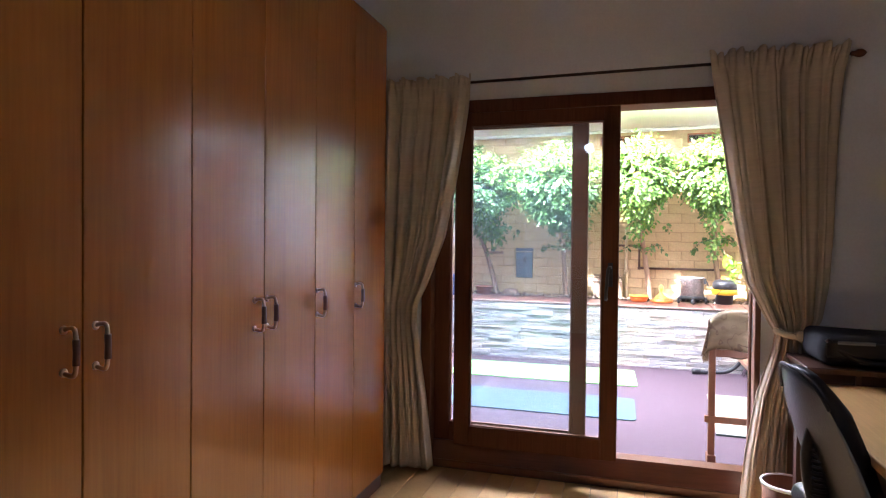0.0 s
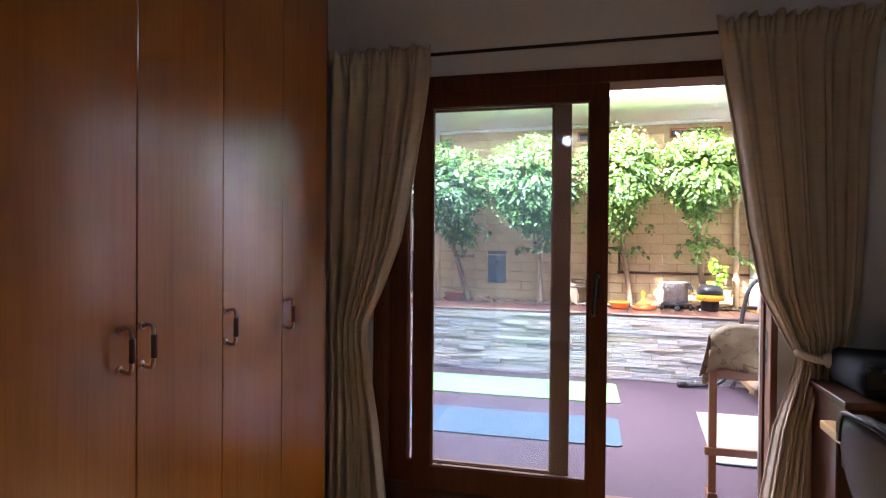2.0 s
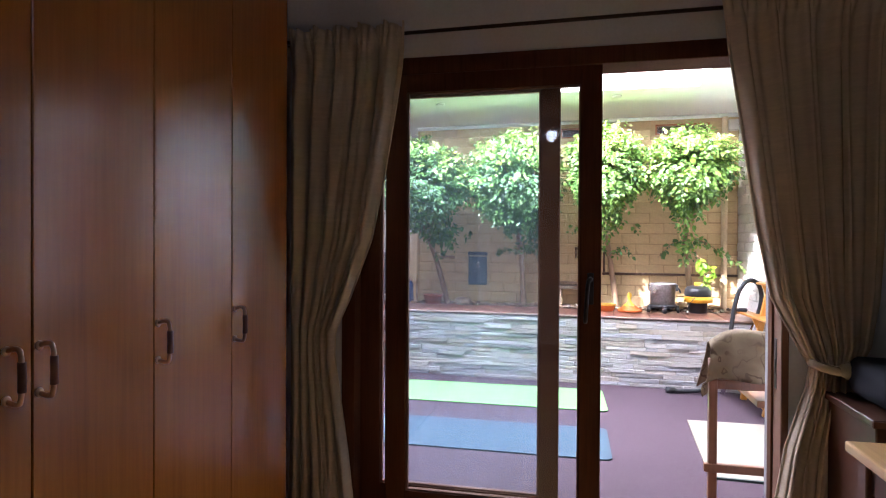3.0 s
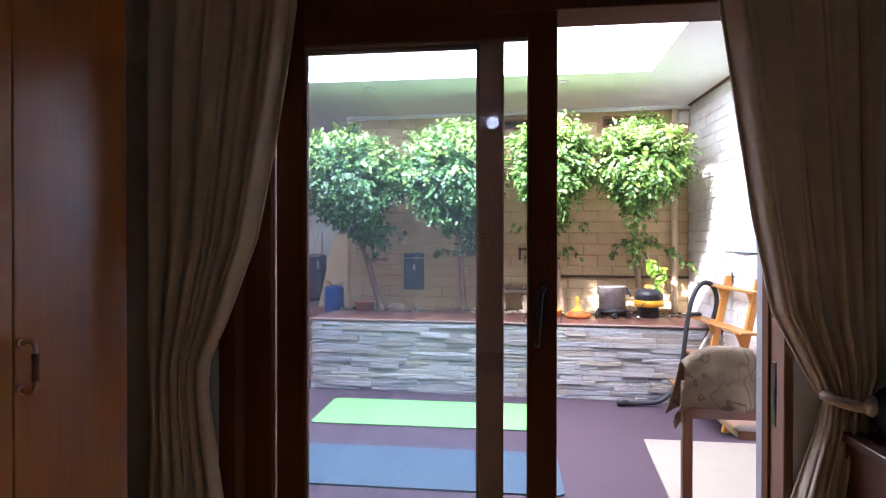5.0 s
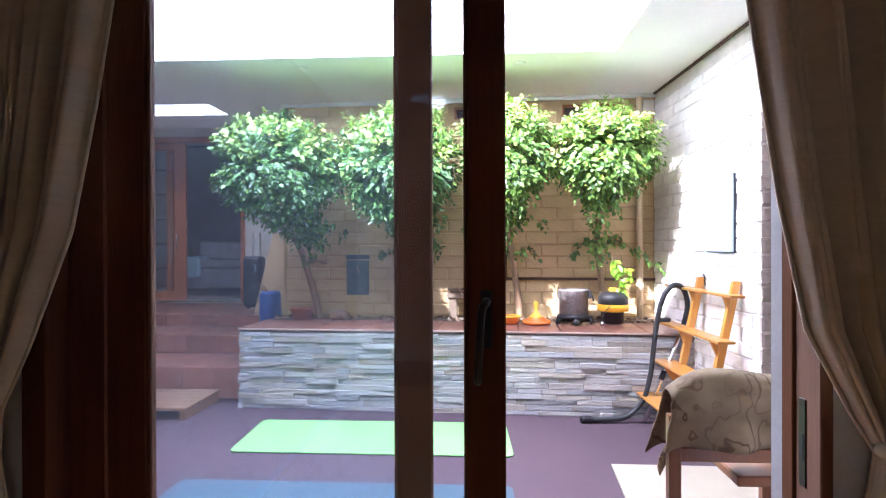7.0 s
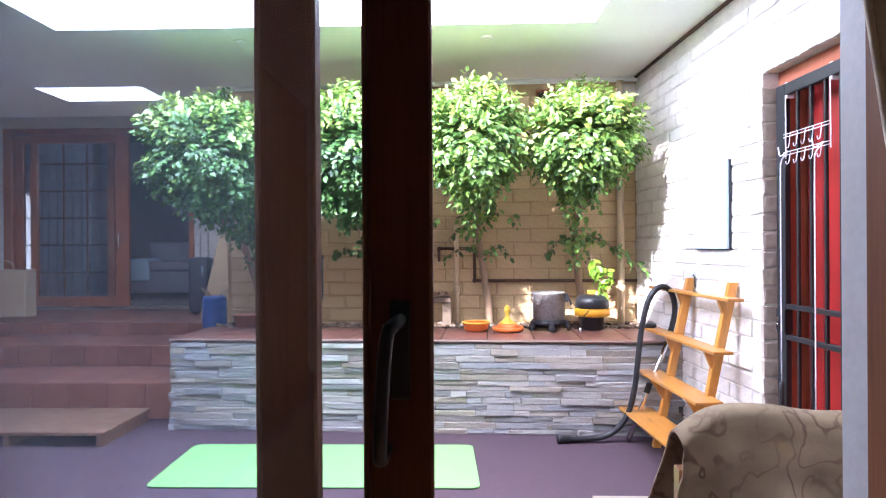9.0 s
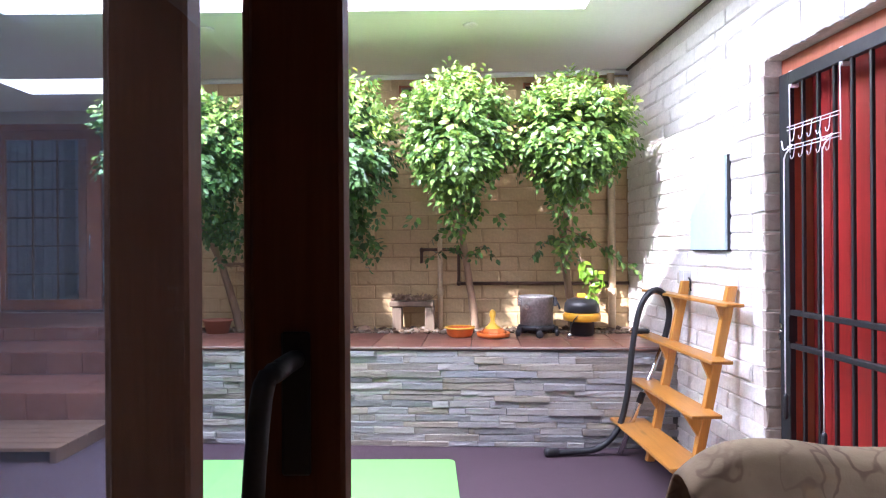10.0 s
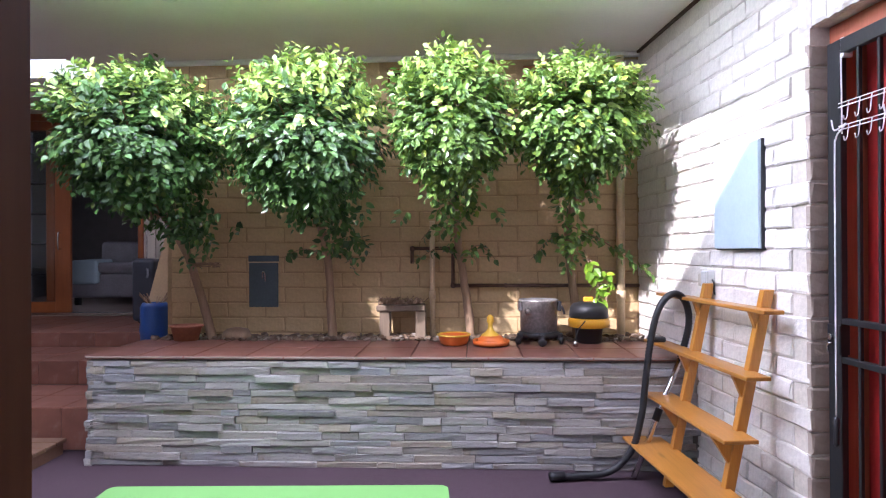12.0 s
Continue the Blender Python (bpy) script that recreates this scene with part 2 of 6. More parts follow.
def linen():
    g = G("beige_linen_curtain")
    weave = g.noise(60, 3, (1, 1, 9))
    slub = g.noise(14, 5, (0.4, 0.4, 6))
    c = (0.64, 0.545, 0.42)
    col = g.ramp(slub, (0.3, tone(c, 0.93)), (0.7, tone(c, 1.05)))
    col = g.mix(0.15, col, g.ramp(weave, (0.35, tone(c, 0.7)), (0.65, tone(c, 1.2))))
    g.bump(weave, 0.35, 0.002)
    m = g.done(col, 0.9)
    tr = g.n.new("ShaderNodeBsdfTranslucent")
    g.l.new(col, tr.inputs[0])
    ms = g.n.new("ShaderNodeMixShader")
    ms.inputs[0].default_value = 0.13
    g.l.new(g.b.outputs[0], ms.inputs[1])
    g.l.new(tr.outputs[0], ms.inputs[2])
    g.l.new(ms.outputs[0], g.n["Material Output"].inputs[0])
    return m


def leaf_material(name, dark, light, thin=0.16):
    g = G(name)
    col = g.ramp(g.random(True), (0.0, dark), (0.55, light), (0.9, tone(light, 1.25)), (1.0, (light[0] * 2.1, light[1] * 1.5, light[2])))
    m = g.done(col, 0.33)
    tr = g.n.new("ShaderNodeBsdfTranslucent")
    g.l.new(g.mix(0.5, col, (0.20, 0.34, 0.03)), tr.inputs[0])
    ms = g.n.new("ShaderNodeMixShader")
    ms.inputs[0].default_value = thin
    g.l.new(g.b.outputs[0], ms.inputs[1])
    g.l.new(tr.outputs[0], ms.inputs[2])
    g.l.new(ms.outputs[0], g.n["Material Output"].inputs[0])
    return m


def pane_glass(name, dust):
    g = G(name)
    tr, gl, ms, fr = (g.n.new("ShaderNode" + k) for k in ("BsdfTransparent", "BsdfGlossy", "MixShader", "Fresnel"))
    tr.inputs[0].default_value = (0.93, 0.96, 0.985, 1)
    gl.inputs["Roughness"].default_value = 0.01
    fr.inputs[0].default_value = 1.5
    g.l.new(fr.outputs[0], ms.inputs[0])
    g.l.new(tr.outputs[0], ms.inputs[1])
    g.l.new(gl.outputs[0], ms.inputs[2])
    # a film of dust
    du, tl, mx, add = (g.n.new("ShaderNode" + k) for k in ("BsdfDiffuse", "BsdfTranslucent", "MixShader", "MixShader"))
    du.inputs[0].default_value = tl.inputs[0].default_value = (0.62, 0.76, 0.92, 1)
    g.l.new(du.outputs[0], mx.inputs[1])
    g.l.new(tl.outputs[0], mx.inputs[2])
    g.l.new(g.ramp(g.noise(2.5, 3), (0.3, (0.4 * dust,) * 3), (0.7, (dust,) * 3)), add.inputs[0])
    g.l.new(ms.outputs[0], add.inputs[1])
    g.l.new(mx.outputs[0], add.inputs[2])
    g.l.new(add.outputs[0], g.n["Material Output"].inputs[0])
    return g.m


def patterned_cloth():
    g = G("brown_patterned_throw")
    base = g.ramp(g.noise(4.0, 4), (0.35, (0.125, 0.082, 0.042)), (0.65, (0.235, 0.168, 0.094)))
    line = g.ramp(g.noise(13.0, 1.0, (1.3, 1.0, 1.0), 0.5, 0.5), (0.455, (0, 0, 0)), (0.485, (0.9, 0.9, 0.9)), (0.515, (0.9, 0.9, 0.9)), (0.545, (0, 0, 0)))
    where = g.ramp(g.noise(2.3, 2), (0.40, (0.1, 0.1, 0.1)), (0.56, (1, 1, 1)))
    col = g.mix(g.mix(1.0, line, where, "MULTIPLY"), base, (0.075, 0.038, 0.018))
    ochre = g.ramp(g.noise(6.0, 2, (1, 1, 1), 0.5, 0.6), (0.56, (0, 0, 0)), (0.66, (0.55, 0.55, 0.55)))
    col = g.mix(ochre, col, (0.24, 0.135, 0.045))
    g.bump(g.noise(160, 2), 0.3, 0.002)
    return g.done(col, 0.9)


def litter():
    g = G("gravel_and_dry_leaves")
    col = g.ramp(g.random(True), (0.0, (0.06, 0.038, 0.022)), (0.45, (0.16, 0.10, 0.06)), (0.85, (0.20, 0.15, 0.11)), (1.0, (0.36, 0.32, 0.27)))
    return g.done(col, 0.85)


M["carpet"], M["stone"], M["stone_rest"], M["tile"], M["linen"], M["glass"] = carpet(), stone("stacked_slate"), stone("stacked_slate_joined", True), terracotta(), linen(), pane_glass("clear_window_glass", 0.002)
M["dusty_glass"] = pane_glass("dusty_window_glass", 0.03)
M["cloth"], M["litter"] = patterned_cloth(), litter()
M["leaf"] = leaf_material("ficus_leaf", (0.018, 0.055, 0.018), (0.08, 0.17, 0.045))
# Paler copy for top shoots: new growth, with the light on crowns coloured in.
M["leaf_lit_top"] = leaf_material("ficus_lit_new_growth", (0.16, 0.30, 0.06), (0.40, 0.54, 0.15), 0.34)
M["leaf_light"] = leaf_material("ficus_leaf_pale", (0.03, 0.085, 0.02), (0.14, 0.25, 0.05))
M["vine"] = leaf_material("young_vine_leaf", (0.12, 0.26, 0.02), (0.22, 0.38, 0.03))


# ---- mesh helpers ----
def block(bm, x0, x1, y0, y1, z0, z1, bevel=0.0, m=None, seg=1):
    r = bmesh.ops.create_cube(bm, size=1.0)
    vs = r["verts"]
    for v in vs:
        v.co = Vector((x0 + (v.co.x + 0.5) * (x1 - x0), y0 + (v.co.y + 0.5) * (y1 - y0), z0 + (v.co.z + 0.5) * (z1 - z0)))
    if bevel:
        es = list({e for v in vs for e in v.link_edges})
        r = bmesh.ops.bevel(bm, geom=es, offset=bevel, segments=seg, affect="EDGES", profile=0.5)
        vs = list({v for f in r["faces"] for v in f.verts} | {v for v in vs if v.is_valid})
    if m is not None:
        bmesh.ops.transform(bm, matrix=m, verts=vs)
    return bm


def prism(bm, ring, z0, z1):
    """An upright prism over a ring of (x, y)."""
    lo = [bm.verts.new((x, y, z0)) for x, y in ring]
    hi = [bm.verts.new((x, y, z1)) for x, y in ring]
    bm.faces.new(lo[::-1])
    bm.faces.new(hi)
    for i in range(len(ring)):
        j = (i + 1) % len(ring)
        bm.faces.new((lo[i], lo[j], hi[j], hi[i]))
    return bm


def sweep(bm, pts, radius, seg=8, closed_ends=True, taper=None):
    """A round tube through points; taper gives the end radius."""
    pts = [Vector(p) for p in pts]
    rings, n = [], len(pts)
    ref = Vector((0.31, 0.87, 0.38))
    for i, p in enumerate(pts):
        d = (pts[min(i + 1, n - 1)] - pts[max(i - 1, 0)]).normalized()
        a = d.cross(ref).normalized()
        b = d.cross(a)
        r = radius if taper is None else radius + (taper - radius) * i / (n - 1)
        rings.append([bm.verts.new(p + r * (math.cos(2 * math.pi * k / seg) * a + math.sin(2 * math.pi * k / seg) * b)) for k in range(seg)])
    for r0, r1 in zip(rings, rings[1:]):
        for k in range(seg):
            bm.faces.new((r0[k], r0[(k + 1) % seg], r1[(k + 1) % seg], r1[k]))
    if closed_ends:
        bm.faces.new(rings[0][::-1])
        bm.faces.new(rings[-1])
    return bm


def smooth_path(pts, steps=6):
    """Catmull-Rom points through pts."""
    p = [Vector(q) for q in pts]
    p = [2 * p[0] - p[1], *p, 2 * p[-1] - p[-2]]
    out = []
    for i in range(1, len(p) - 2):
        for s in range(steps):
            t = s / steps
            out.append(0.5 * (2 * p[i] + (p[i + 1] - p[i - 1]) * t + (2 * p[i - 1] - 5 * p[i] + 4 * p[i + 1] - p[i + 2]) * t * t
                              + (3 * p[i] - p[i - 1] - 3 * p[i + 1] + p[i + 2]) * t ** 3))
    return out + [p[-2]]


def lathe(bm, profile, at=(0, 0, 0), seg=24, m=None, caps=True):
    """A turned body from (radius, height) pairs."""
    rings = []
    for r, z in profile:
        rings.append([bm.verts.new(Vector(at) + Vector((max(r, 1e-4) * math.cos(2 * math.pi * k / seg), max(r, 1e-4) * math.sin(2 * math.pi * k / seg), z))) for k in range(seg)])
    for r0, r1 in zip(rings, rings[1:]):
        for k in range(seg):
            bm.faces.new((r0[k], r0[(k + 1) % seg], r1[(k + 1) % seg], r1[k]))
    if caps:
        bm.faces.new(rings[0][::-1])
        bm.faces.new(rings[-1])
    else:
        for k in range(seg):
            bm.faces.new((rings[-1][k], rings[-1][(k + 1) % seg], rings[0][(k + 1) % seg], rings[0][k]))
    if m is not None:
        bmesh.ops.transform(bm, matrix=m, verts=[v for r in rings for v in r])
    return bm


def mesh(name, bm, material, smooth=False):
    bmesh.ops.recalc_face_normals(bm, faces=bm.faces)
    me = bpy.data.meshes.new(name)
    bm.to_mesh(me)
    bm.free()
    me.materials.append(material)
    if smooth:
        me.polygons.foreach_set("use_smooth", [True] * len(me.polygons))
    return me


def thing(name, label, category, at=(0, 0, 0), group=""):
    ob = new(name)
    ob.empty_display_size = 0.1
    ob.location = at
    return tagged(ob, label, category, group)


def part(name, bm, material, parent, label="", smooth=False):
    ob = new(name, mesh(name, bm, material, smooth))
    ob.parent = parent
    if parent.type == "EMPTY":
        ob.matrix_parent_inverse = Matrix.Translation(-parent.location)
    return tagged(ob, label) if label else ob


def solo(name, bm, material, label, category, smooth=False, group=""):
    return tagged(new(name, mesh(name, bm, material, smooth)), label, category, group)


def structure(name, bm, material, label=""):
    return tagged(new(name, mesh(name, bm, material)), label or name.replace("_", " "), "", "", "structure")


def B():
    return bmesh.new()


FAR_TURN, RIGHT_TURN, PLANTER_TURN = math.atan(-0.05), math.atan(0.052), math.atan(-0.05)


def far_y(x):
    return 7.76 - 0.05 * (x - 1.47)


def right_x(y):
    return 1.47 - 0.052 * (y - 7.76)


def front_y(x):
    return 7.01 - 0.05 * (x + 2.11)


# ---- the bedroom shell ----
RX0, RX1, RY0, RZ = -1.86, 1.95, -2.2, 3.0
WY0, WY1 = 3.43, 3.66      # inner and outer face of the garden wall
OX0, OX1, OZ = -1.17, 0.645, 2.15  # opening for the sliding door

bm = B()
block(bm, RX0 - 0.2, OX0, WY0, WY1, 0, RZ)
block(bm, OX1, RX1 + 0.2, WY0, WY1, 0, RZ)
block(bm, OX0, OX1, WY0, WY1, OZ, RZ)
structure("wall_north", bm, M["room_wall"], "grey plastered bedroom wall with sliding door opening")
# Unseen wall, added to close the yard against stray sun.
structure("wall_garden_side", block(B(), -6.3, RX0 - 0.2, WY0, WY1, 0, RZ), M["house_wall"], "plain rendered unseen wall, added to close the courtyard against sun")
structure("wall_west", block(B(), RX0 - 0.2, RX0, RY0, WY0, 0, RZ), M["room_wall"], "grey plastered wall behind the wardrobe")
structure("wall_east", block(B(), RX1, RX1 + 0.2, RY0, WY0, 0, RZ), M["room_wall"], "grey plastered bedroom side wall")
structure("wall_south", block(B(), RX0 - 0.2, RX1 + 0.2, RY0 - 0.2, RY0, 0, RZ), M["room_wall"], "grey plastered bedroom rear wall")
structure("ceiling", block(B(), RX0 - 0.2, RX1 + 0.2, RY0 - 0.2, WY0, RZ, RZ + 0.15), M["ceiling"], "white bedroom ceiling")
floor = structure("floor", block(B(), RX0 - 0.2, RX1 + 0.2, RY0 - 0.2, WY1, -0.2, -0.018), M["dark_panel"], "knotty pine plank floor")


# ---- sliding door ----
def sliding_door():
    fr = B()
    block(fr, OX0, OX0 + 0.06, WY0 - 0.012, 3.585, 0.0, OZ, 0.003)
    block(fr, OX0 + 0.06, OX1, WY0 - 0.012, 3.585, 2.078, OZ, 0.003)
    door = structure("door_1", fr, M["dark_wood"], "dark-stained wooden sliding glass door, half open")
    jamb = B()
    block(jamb, 0.618, OX1, WY0 - 0.012, 3.475, 0.145, 2.078, 0.003)
    block(jamb, 0.624, OX1, 3.475, 3.535, 0.145, 2.078, 0.002)
    part("jamb", jamb, M["jamb_wood"], door, "worn brown wooden jamb")
    part("rebate", block(B(), 0.616, OX1, 3.535, 3.585, 0.145, 2.078, 0.002), M["dark_wood"], door)
    part("reveal", block(B(), 0.630, OX1 + 0.001, 3.585, WY1 + 0.012, 0.05, 2.12, 0.004), M["trim_grey"], door, "pale grey painted outer reveal")
    plate = block(B(), 0.6205, 0.6245, 3.487, 3.515, 0.78, 0.98, 0.001)
    plate = part("latch_plate", plate, M["rail"], door, "steel latch plate")
    part("latch_slot", block(B(), 0.619, 0.6207, 3.494, 3.508, 0.84, 0.90), M["black"], plate)
    sill = B()
    block(sill, OX0, OX1, WY0 + 0.02, WY1 + 0.02, 0.0, 0.045, 0.004)
    vs = [sill.verts.new((x, y, z)) for x in (OX0 + 0.001, OX1 - 0.001) for y, z in ((WY0 + 0.03, 0.045), (WY1, 0.045), (WY1, 0.12), (3.60, 0.147), (3.50, 0.147))]
    sill.faces.new(vs[:5])
    sill.faces.new(vs[5:][::-1])
    for i in range(5):
        j = (i + 1) % 5
        sill.faces.new((vs[i], vs[j], vs[5 + j], vs[5 + i]))
    part("sill", sill, M["sill_wood"], door, "brown varnished wooden threshold")

    def leaf(name, x0, x1, y0, y1, label, left=0.094, right=0.086, z0=0.15, z1=2.09, gz0=0.262, gz1=2.004):
        lf = B()
        block(lf, x0, x0 + left, y0, y1, z0, z1, 0.004)
        lf = part(name, lf, M["dark_wood"], door, label)
        part("stile", block(B(), x1 - right, x1, y0, y1, z0, z1, 0.004), M["dark_wood"], lf)
        part("top_rail", block(B(), x0 + left, x1 - right, y0 + 0.001, y1 - 0.001, gz1, z1), M["dark_wood"], lf)
        part("bottom_rail", block(B(), x0 + left, x1 - right, y0 + 0.001, y1 - 0.001, z0, gz0), M["dark_wood"], lf)
        bead = B()
        for a, b, c, d in ((x0 + left, x0 + left + 0.008, gz0, gz1), (x1 - right - 0.008, x1 - right, gz0, gz1)):
            block(bead, a, b, y0 + 0.008, y1 - 0.008, c, d, 0.002)
        block(bead, x0 + left + 0.008, x1 - right - 0.008, y0 + 0.008, y1 - 0.008, gz0, gz0 + 0.008, 0.002)
        block(bead, x0 + left + 0.008, x1 - right - 0.008, y0 + 0.008, y1 - 0.008, gz1 - 0.008, gz1, 0.002)
        part("glazing_bead", bead, M["jamb_wood"], lf, "paler worn glazing bead")
        y = (y0 + y1) / 2
        gp = part("pane", block(B(), x0 + left + 0.008, x1 - right - 0.008, y - 0.002, y + 0.002, gz0 + 0.008, gz1 - 0.008), M["dusty_glass" if name == "fixed_leaf" else "glass"], lf, "clear glass pane")
        gp.visible_shadow = False
        return lf

    leaf("sliding_leaf", -0.971, -0.05, WY0, 3.47, "sliding leaf pushed half open")
    leaf("fixed_leaf", -1.11, -0.22, 3.495, 3.535, "fixed leaf", 0.095, 0.083)
    h = B()
    sweep(h, smooth_path([(-0.093, 3.43, 1.205), (-0.094, 3.378, 1.205), (-0.104, 3.360, 1.185), (-0.112, 3.360, 1.05), (-0.112, 3.43, 1.035)], 5), 0.009, 10)
    part("pull_handle", h, M["black"], door, "black curved pull handle", True)
    esc = block(B(), -0.106, -0.080, 3.424, 3.4295, 1.10, 1.23, 0.002)
    part("lock_plate", esc, M["black"], door)


sliding_door()


# ---- wardrobe: three two-door units, and two more behind ----
def handle(parent, y, z=1.075):
    bm = B()
    pts = [(-1.262, y, z + 0.05), (-1.232, y, z + 0.056), (-1.222, y, z + 0.045), (-1.219, y, z), (-1.222, y, z - 0.045), (-1.232, y, z - 0.056), (-1.262, y, z - 0.05)]
    sweep(bm, smooth_path(pts, 4), 0.0055, 8)
    for s in (0.05, -0.05):
        lathe(bm, [(0.010, 0), (0.011, 0.003), (0.007, 0.006)], seg=12, m=Matrix.Translation((-1.2595, y, z + s)) @ Euler((0, radians(90), 0)).to_matrix().to_4x4())
    grip = part("handle", bm, M["brass"], parent, "bronze bow handle", True)
    g = B()
    sweep(g, [(-1.2195, y, z + 0.03), (-1.2185, y, z), (-1.2195, y, z - 0.03)], 0.0085, 8)
    part("grip", g, M["jamb_wood"], grip, "brown wooden grip", True)


def wardrobe_unit(y0, y1, seam, handles, end):
    ob = thing("wardrobe_unit", "tall orange-brown varnished wooden wardrobe unit, doors shut", "wardrobe", (-1.55, (y0 + y1) / 2, 0), "fitted wardrobe")
    body = block(B(), -1.84, -1.283, y0, y1 + (0.018 if end else 0), 0.0, 2.484)
    part("body", body, M["varnish"], ob)
    part("plinth", block(B(), -1.283, -1.275, y0, y1, 0.0, 0.075), M["dark_panel"], ob, "dark recessed plinth")
    part("cornice", block(B(), -1.283, -1.27, y0, y1, 2.472, 2.484), M["varnish"], ob)
    for a, b, hy in ((y0, seam, handles[0]), (seam, y1, handles[1])):
        d = part("door", block(B(), -1.2815, -1.26, a + 0.0015, b - 0.0015, 0.08, 2.47, 0.002), M["varnish"], ob)
        handle(d, hy)
    return ob


wardrobe_unit(2.303, 3.072, 2.682, (2.316, 2.697), True)
wardrobe_unit(1.542, 2.303, 1.926, (1.864, 1.941), False)
wardrobe_unit(0.777, 1.542, 1.158, (1.103, 1.193), False)
wardrobe_unit(0.010, 0.777, 0.393, (0.35, 0.437), False)
wardrobe_unit(-0.757, 0.010, -0.374, (-0.417, -0.33), False)


# ---- curtains and rod ----
def rod():
    ob = thing("curtain_rod", "thin dark metal curtain rod with turned ends above the door", "curtain rod", (-0.2, 3.36, 2.23))
    part("bar", sweep(B(), [(-1.43, 3.36, 2.232), (1.0, 3.36, 2.252)], 0.008, 10), M["rail"], ob, "", True)
    for x, s, z in ((-1.43, -1, 2.232), (1.0, 1, 2.252)):
        fin = lathe(B(), [(0.008, 0), (0.014, 0.004), (0.010, 0.012), (0.019, 0.028), (0.020, 0.042), (0.012, 0.058), (0.003, 0.066)], seg=14,
                    m=Matrix.Translation((x, 3.36, z)) @ Euler((0, radians(90 * s), 0)).to_matrix().to_4x4())
        part("finial", fin, M["dark_wood"], ob, "turned wooden finial", True)
    for x, z in ((-1.40, 2.226), (0.88, 2.242)):
        br = block(B(), x - 0.008, x + 0.008, 3.36, WY0, z - 0.014, z - 0.007, 0.002)
        block(br, x - 0.014, x + 0.014, WY0 - 0.006, WY0 + 0.001, z - 0.04, z + 0.03, 0.003)
        part("bracket", br, M["rail"], ob)
    for k in range(5):
        x = 0.80 + 0.022 * k
        ring = B()
        sweep(ring, [(x + 0.004 * math.sin(a), 3.36 + 0.0125 * math.cos(a), 2.241 + 0.0125 * math.sin(a)) for a in [2 * math.pi * i / 12 for i in range(13)]], 0.0016, 6)
        part("ring", ring, M["steel"], ob, "", True)


rod()


def lerp_rows(rows, z):
    for (z0, *a), (z1, *b) in zip(rows, rows[1:]):
        if z0 >= z >= z1:
            t = (z0 - z) / (z0 - z1)
            return [p + (q - p) * t for p, q in zip(a, b)]
    return rows[-1][1:] if z < rows[-1][0] else rows[0][1:]


def curtain(rows, seed, label, tie):
    """rows: height, outer x, inner x, fold depth."""
    rng = random.Random(seed)
    ph = [rng.uniform(0, 6.28) for _ in range(6)]
    ob = thing("curtain", label, "curtain", ((rows[0][1] + rows[0][2]) / 2, 3.36, rows[-1][0]), "curtains")
    bm, nu, nz = B(), 110, 90
    grid = []
    for j in range(nz + 1):
        z = rows[0][0] + (rows[-1][0] - rows[0][0]) * j / nz
        xo, xi, dep = lerp_rows(rows, z)
        line = []
        for i in range(nu + 1):
            u = i / nu
            head = max(0.0, (z - 2.16) / 0.09)
            f = math.sin(2 * math.pi * 5.0 * u + ph[0] + 0.5 * math.sin(2.1 * z + ph[1])) + 0.45 * math.sin(2 * math.pi * 11 * u + ph[2] + 1.2 * z) + 0.25 * math.sin(2 * math.pi * 17 * u + ph[3] - 1.1 * z)
            ruff = max(0.0, (z - 2.232) / 0.05)
            tight = math.sin(2 * math.pi * 21 * u + ph[4] + 1.3 * math.sin(9 * u)) * (0.006 * head + 0.016 * ruff)
            y = 3.358 + dep * 0.80 * f * (1 - 0.75 * min(1.0, head)) + tight
            y -= 0.020 * min(1.0, max(0.0, (z - 2.10) / 0.1))
            x = xo + (xi - xo) * u + dep * (0.45 * (1 - u ** 6) * math.sin(2 * math.pi * 5.0 * u + ph[0] + 1.4) - 0.30 * u ** 6 * math.sin(ph[0] + 1.4))
            line.append(bm.verts.new((x, min(y, 3.412), z + ruff * (0.012 + 0.014 * math.sin(31 * u + ph[5]) + 0.008 * math.sin(83 * u)))))
        grid.append(line)
    for a, b in zip(grid, grid[1:]):
        for i in range(nu):
            bm.faces.new((a[i], a[i + 1], b[i + 1], b[i]))
    edge_rows = [[v.co.copy() for v in line[-2:]] for line in grid]
    c = part("drape", bm, M["linen"], ob, "", True)
    sol = c.modifiers.new("thickness", "SOLIDIFY")
    sol.thickness = 0.004
    hem = [Vector(row[-1]) for row in edge_rows]
    part("hem_edge", sweep(B(), hem, 0.005, 6), M["linen"], ob, "pale fluffy hem", True)
    # tie-back
    if not tie:
        return ob
    x0, x1, z = tie
    bm = B()
    band = smooth_path([(x0, 3.35, z + 0.03), ((x0 + x1) / 2, 3.30, z - 0.005), (x1, 3.35, z + 0.015), ((x0 + x1) / 2, 3.408, z + 0.02), (x0, 3.36, z + 0.032)], 6)
    sweep(bm, band, 0.016, 8)
    t = part("tie_back", bm, M["linen"], ob, "twisted cloth tie-back", True)
    kn = B()
    lathe(kn, [(0.006, -0.03), (0.026, -0.015), (0.03, 0.0), (0.024, 0.018), (0.006, 0.03)], ((x0 + x1) / 2 + 0.01, 3.30, z), 12)
    part("knot", kn, M["linen"], t, "", True)
    return ob


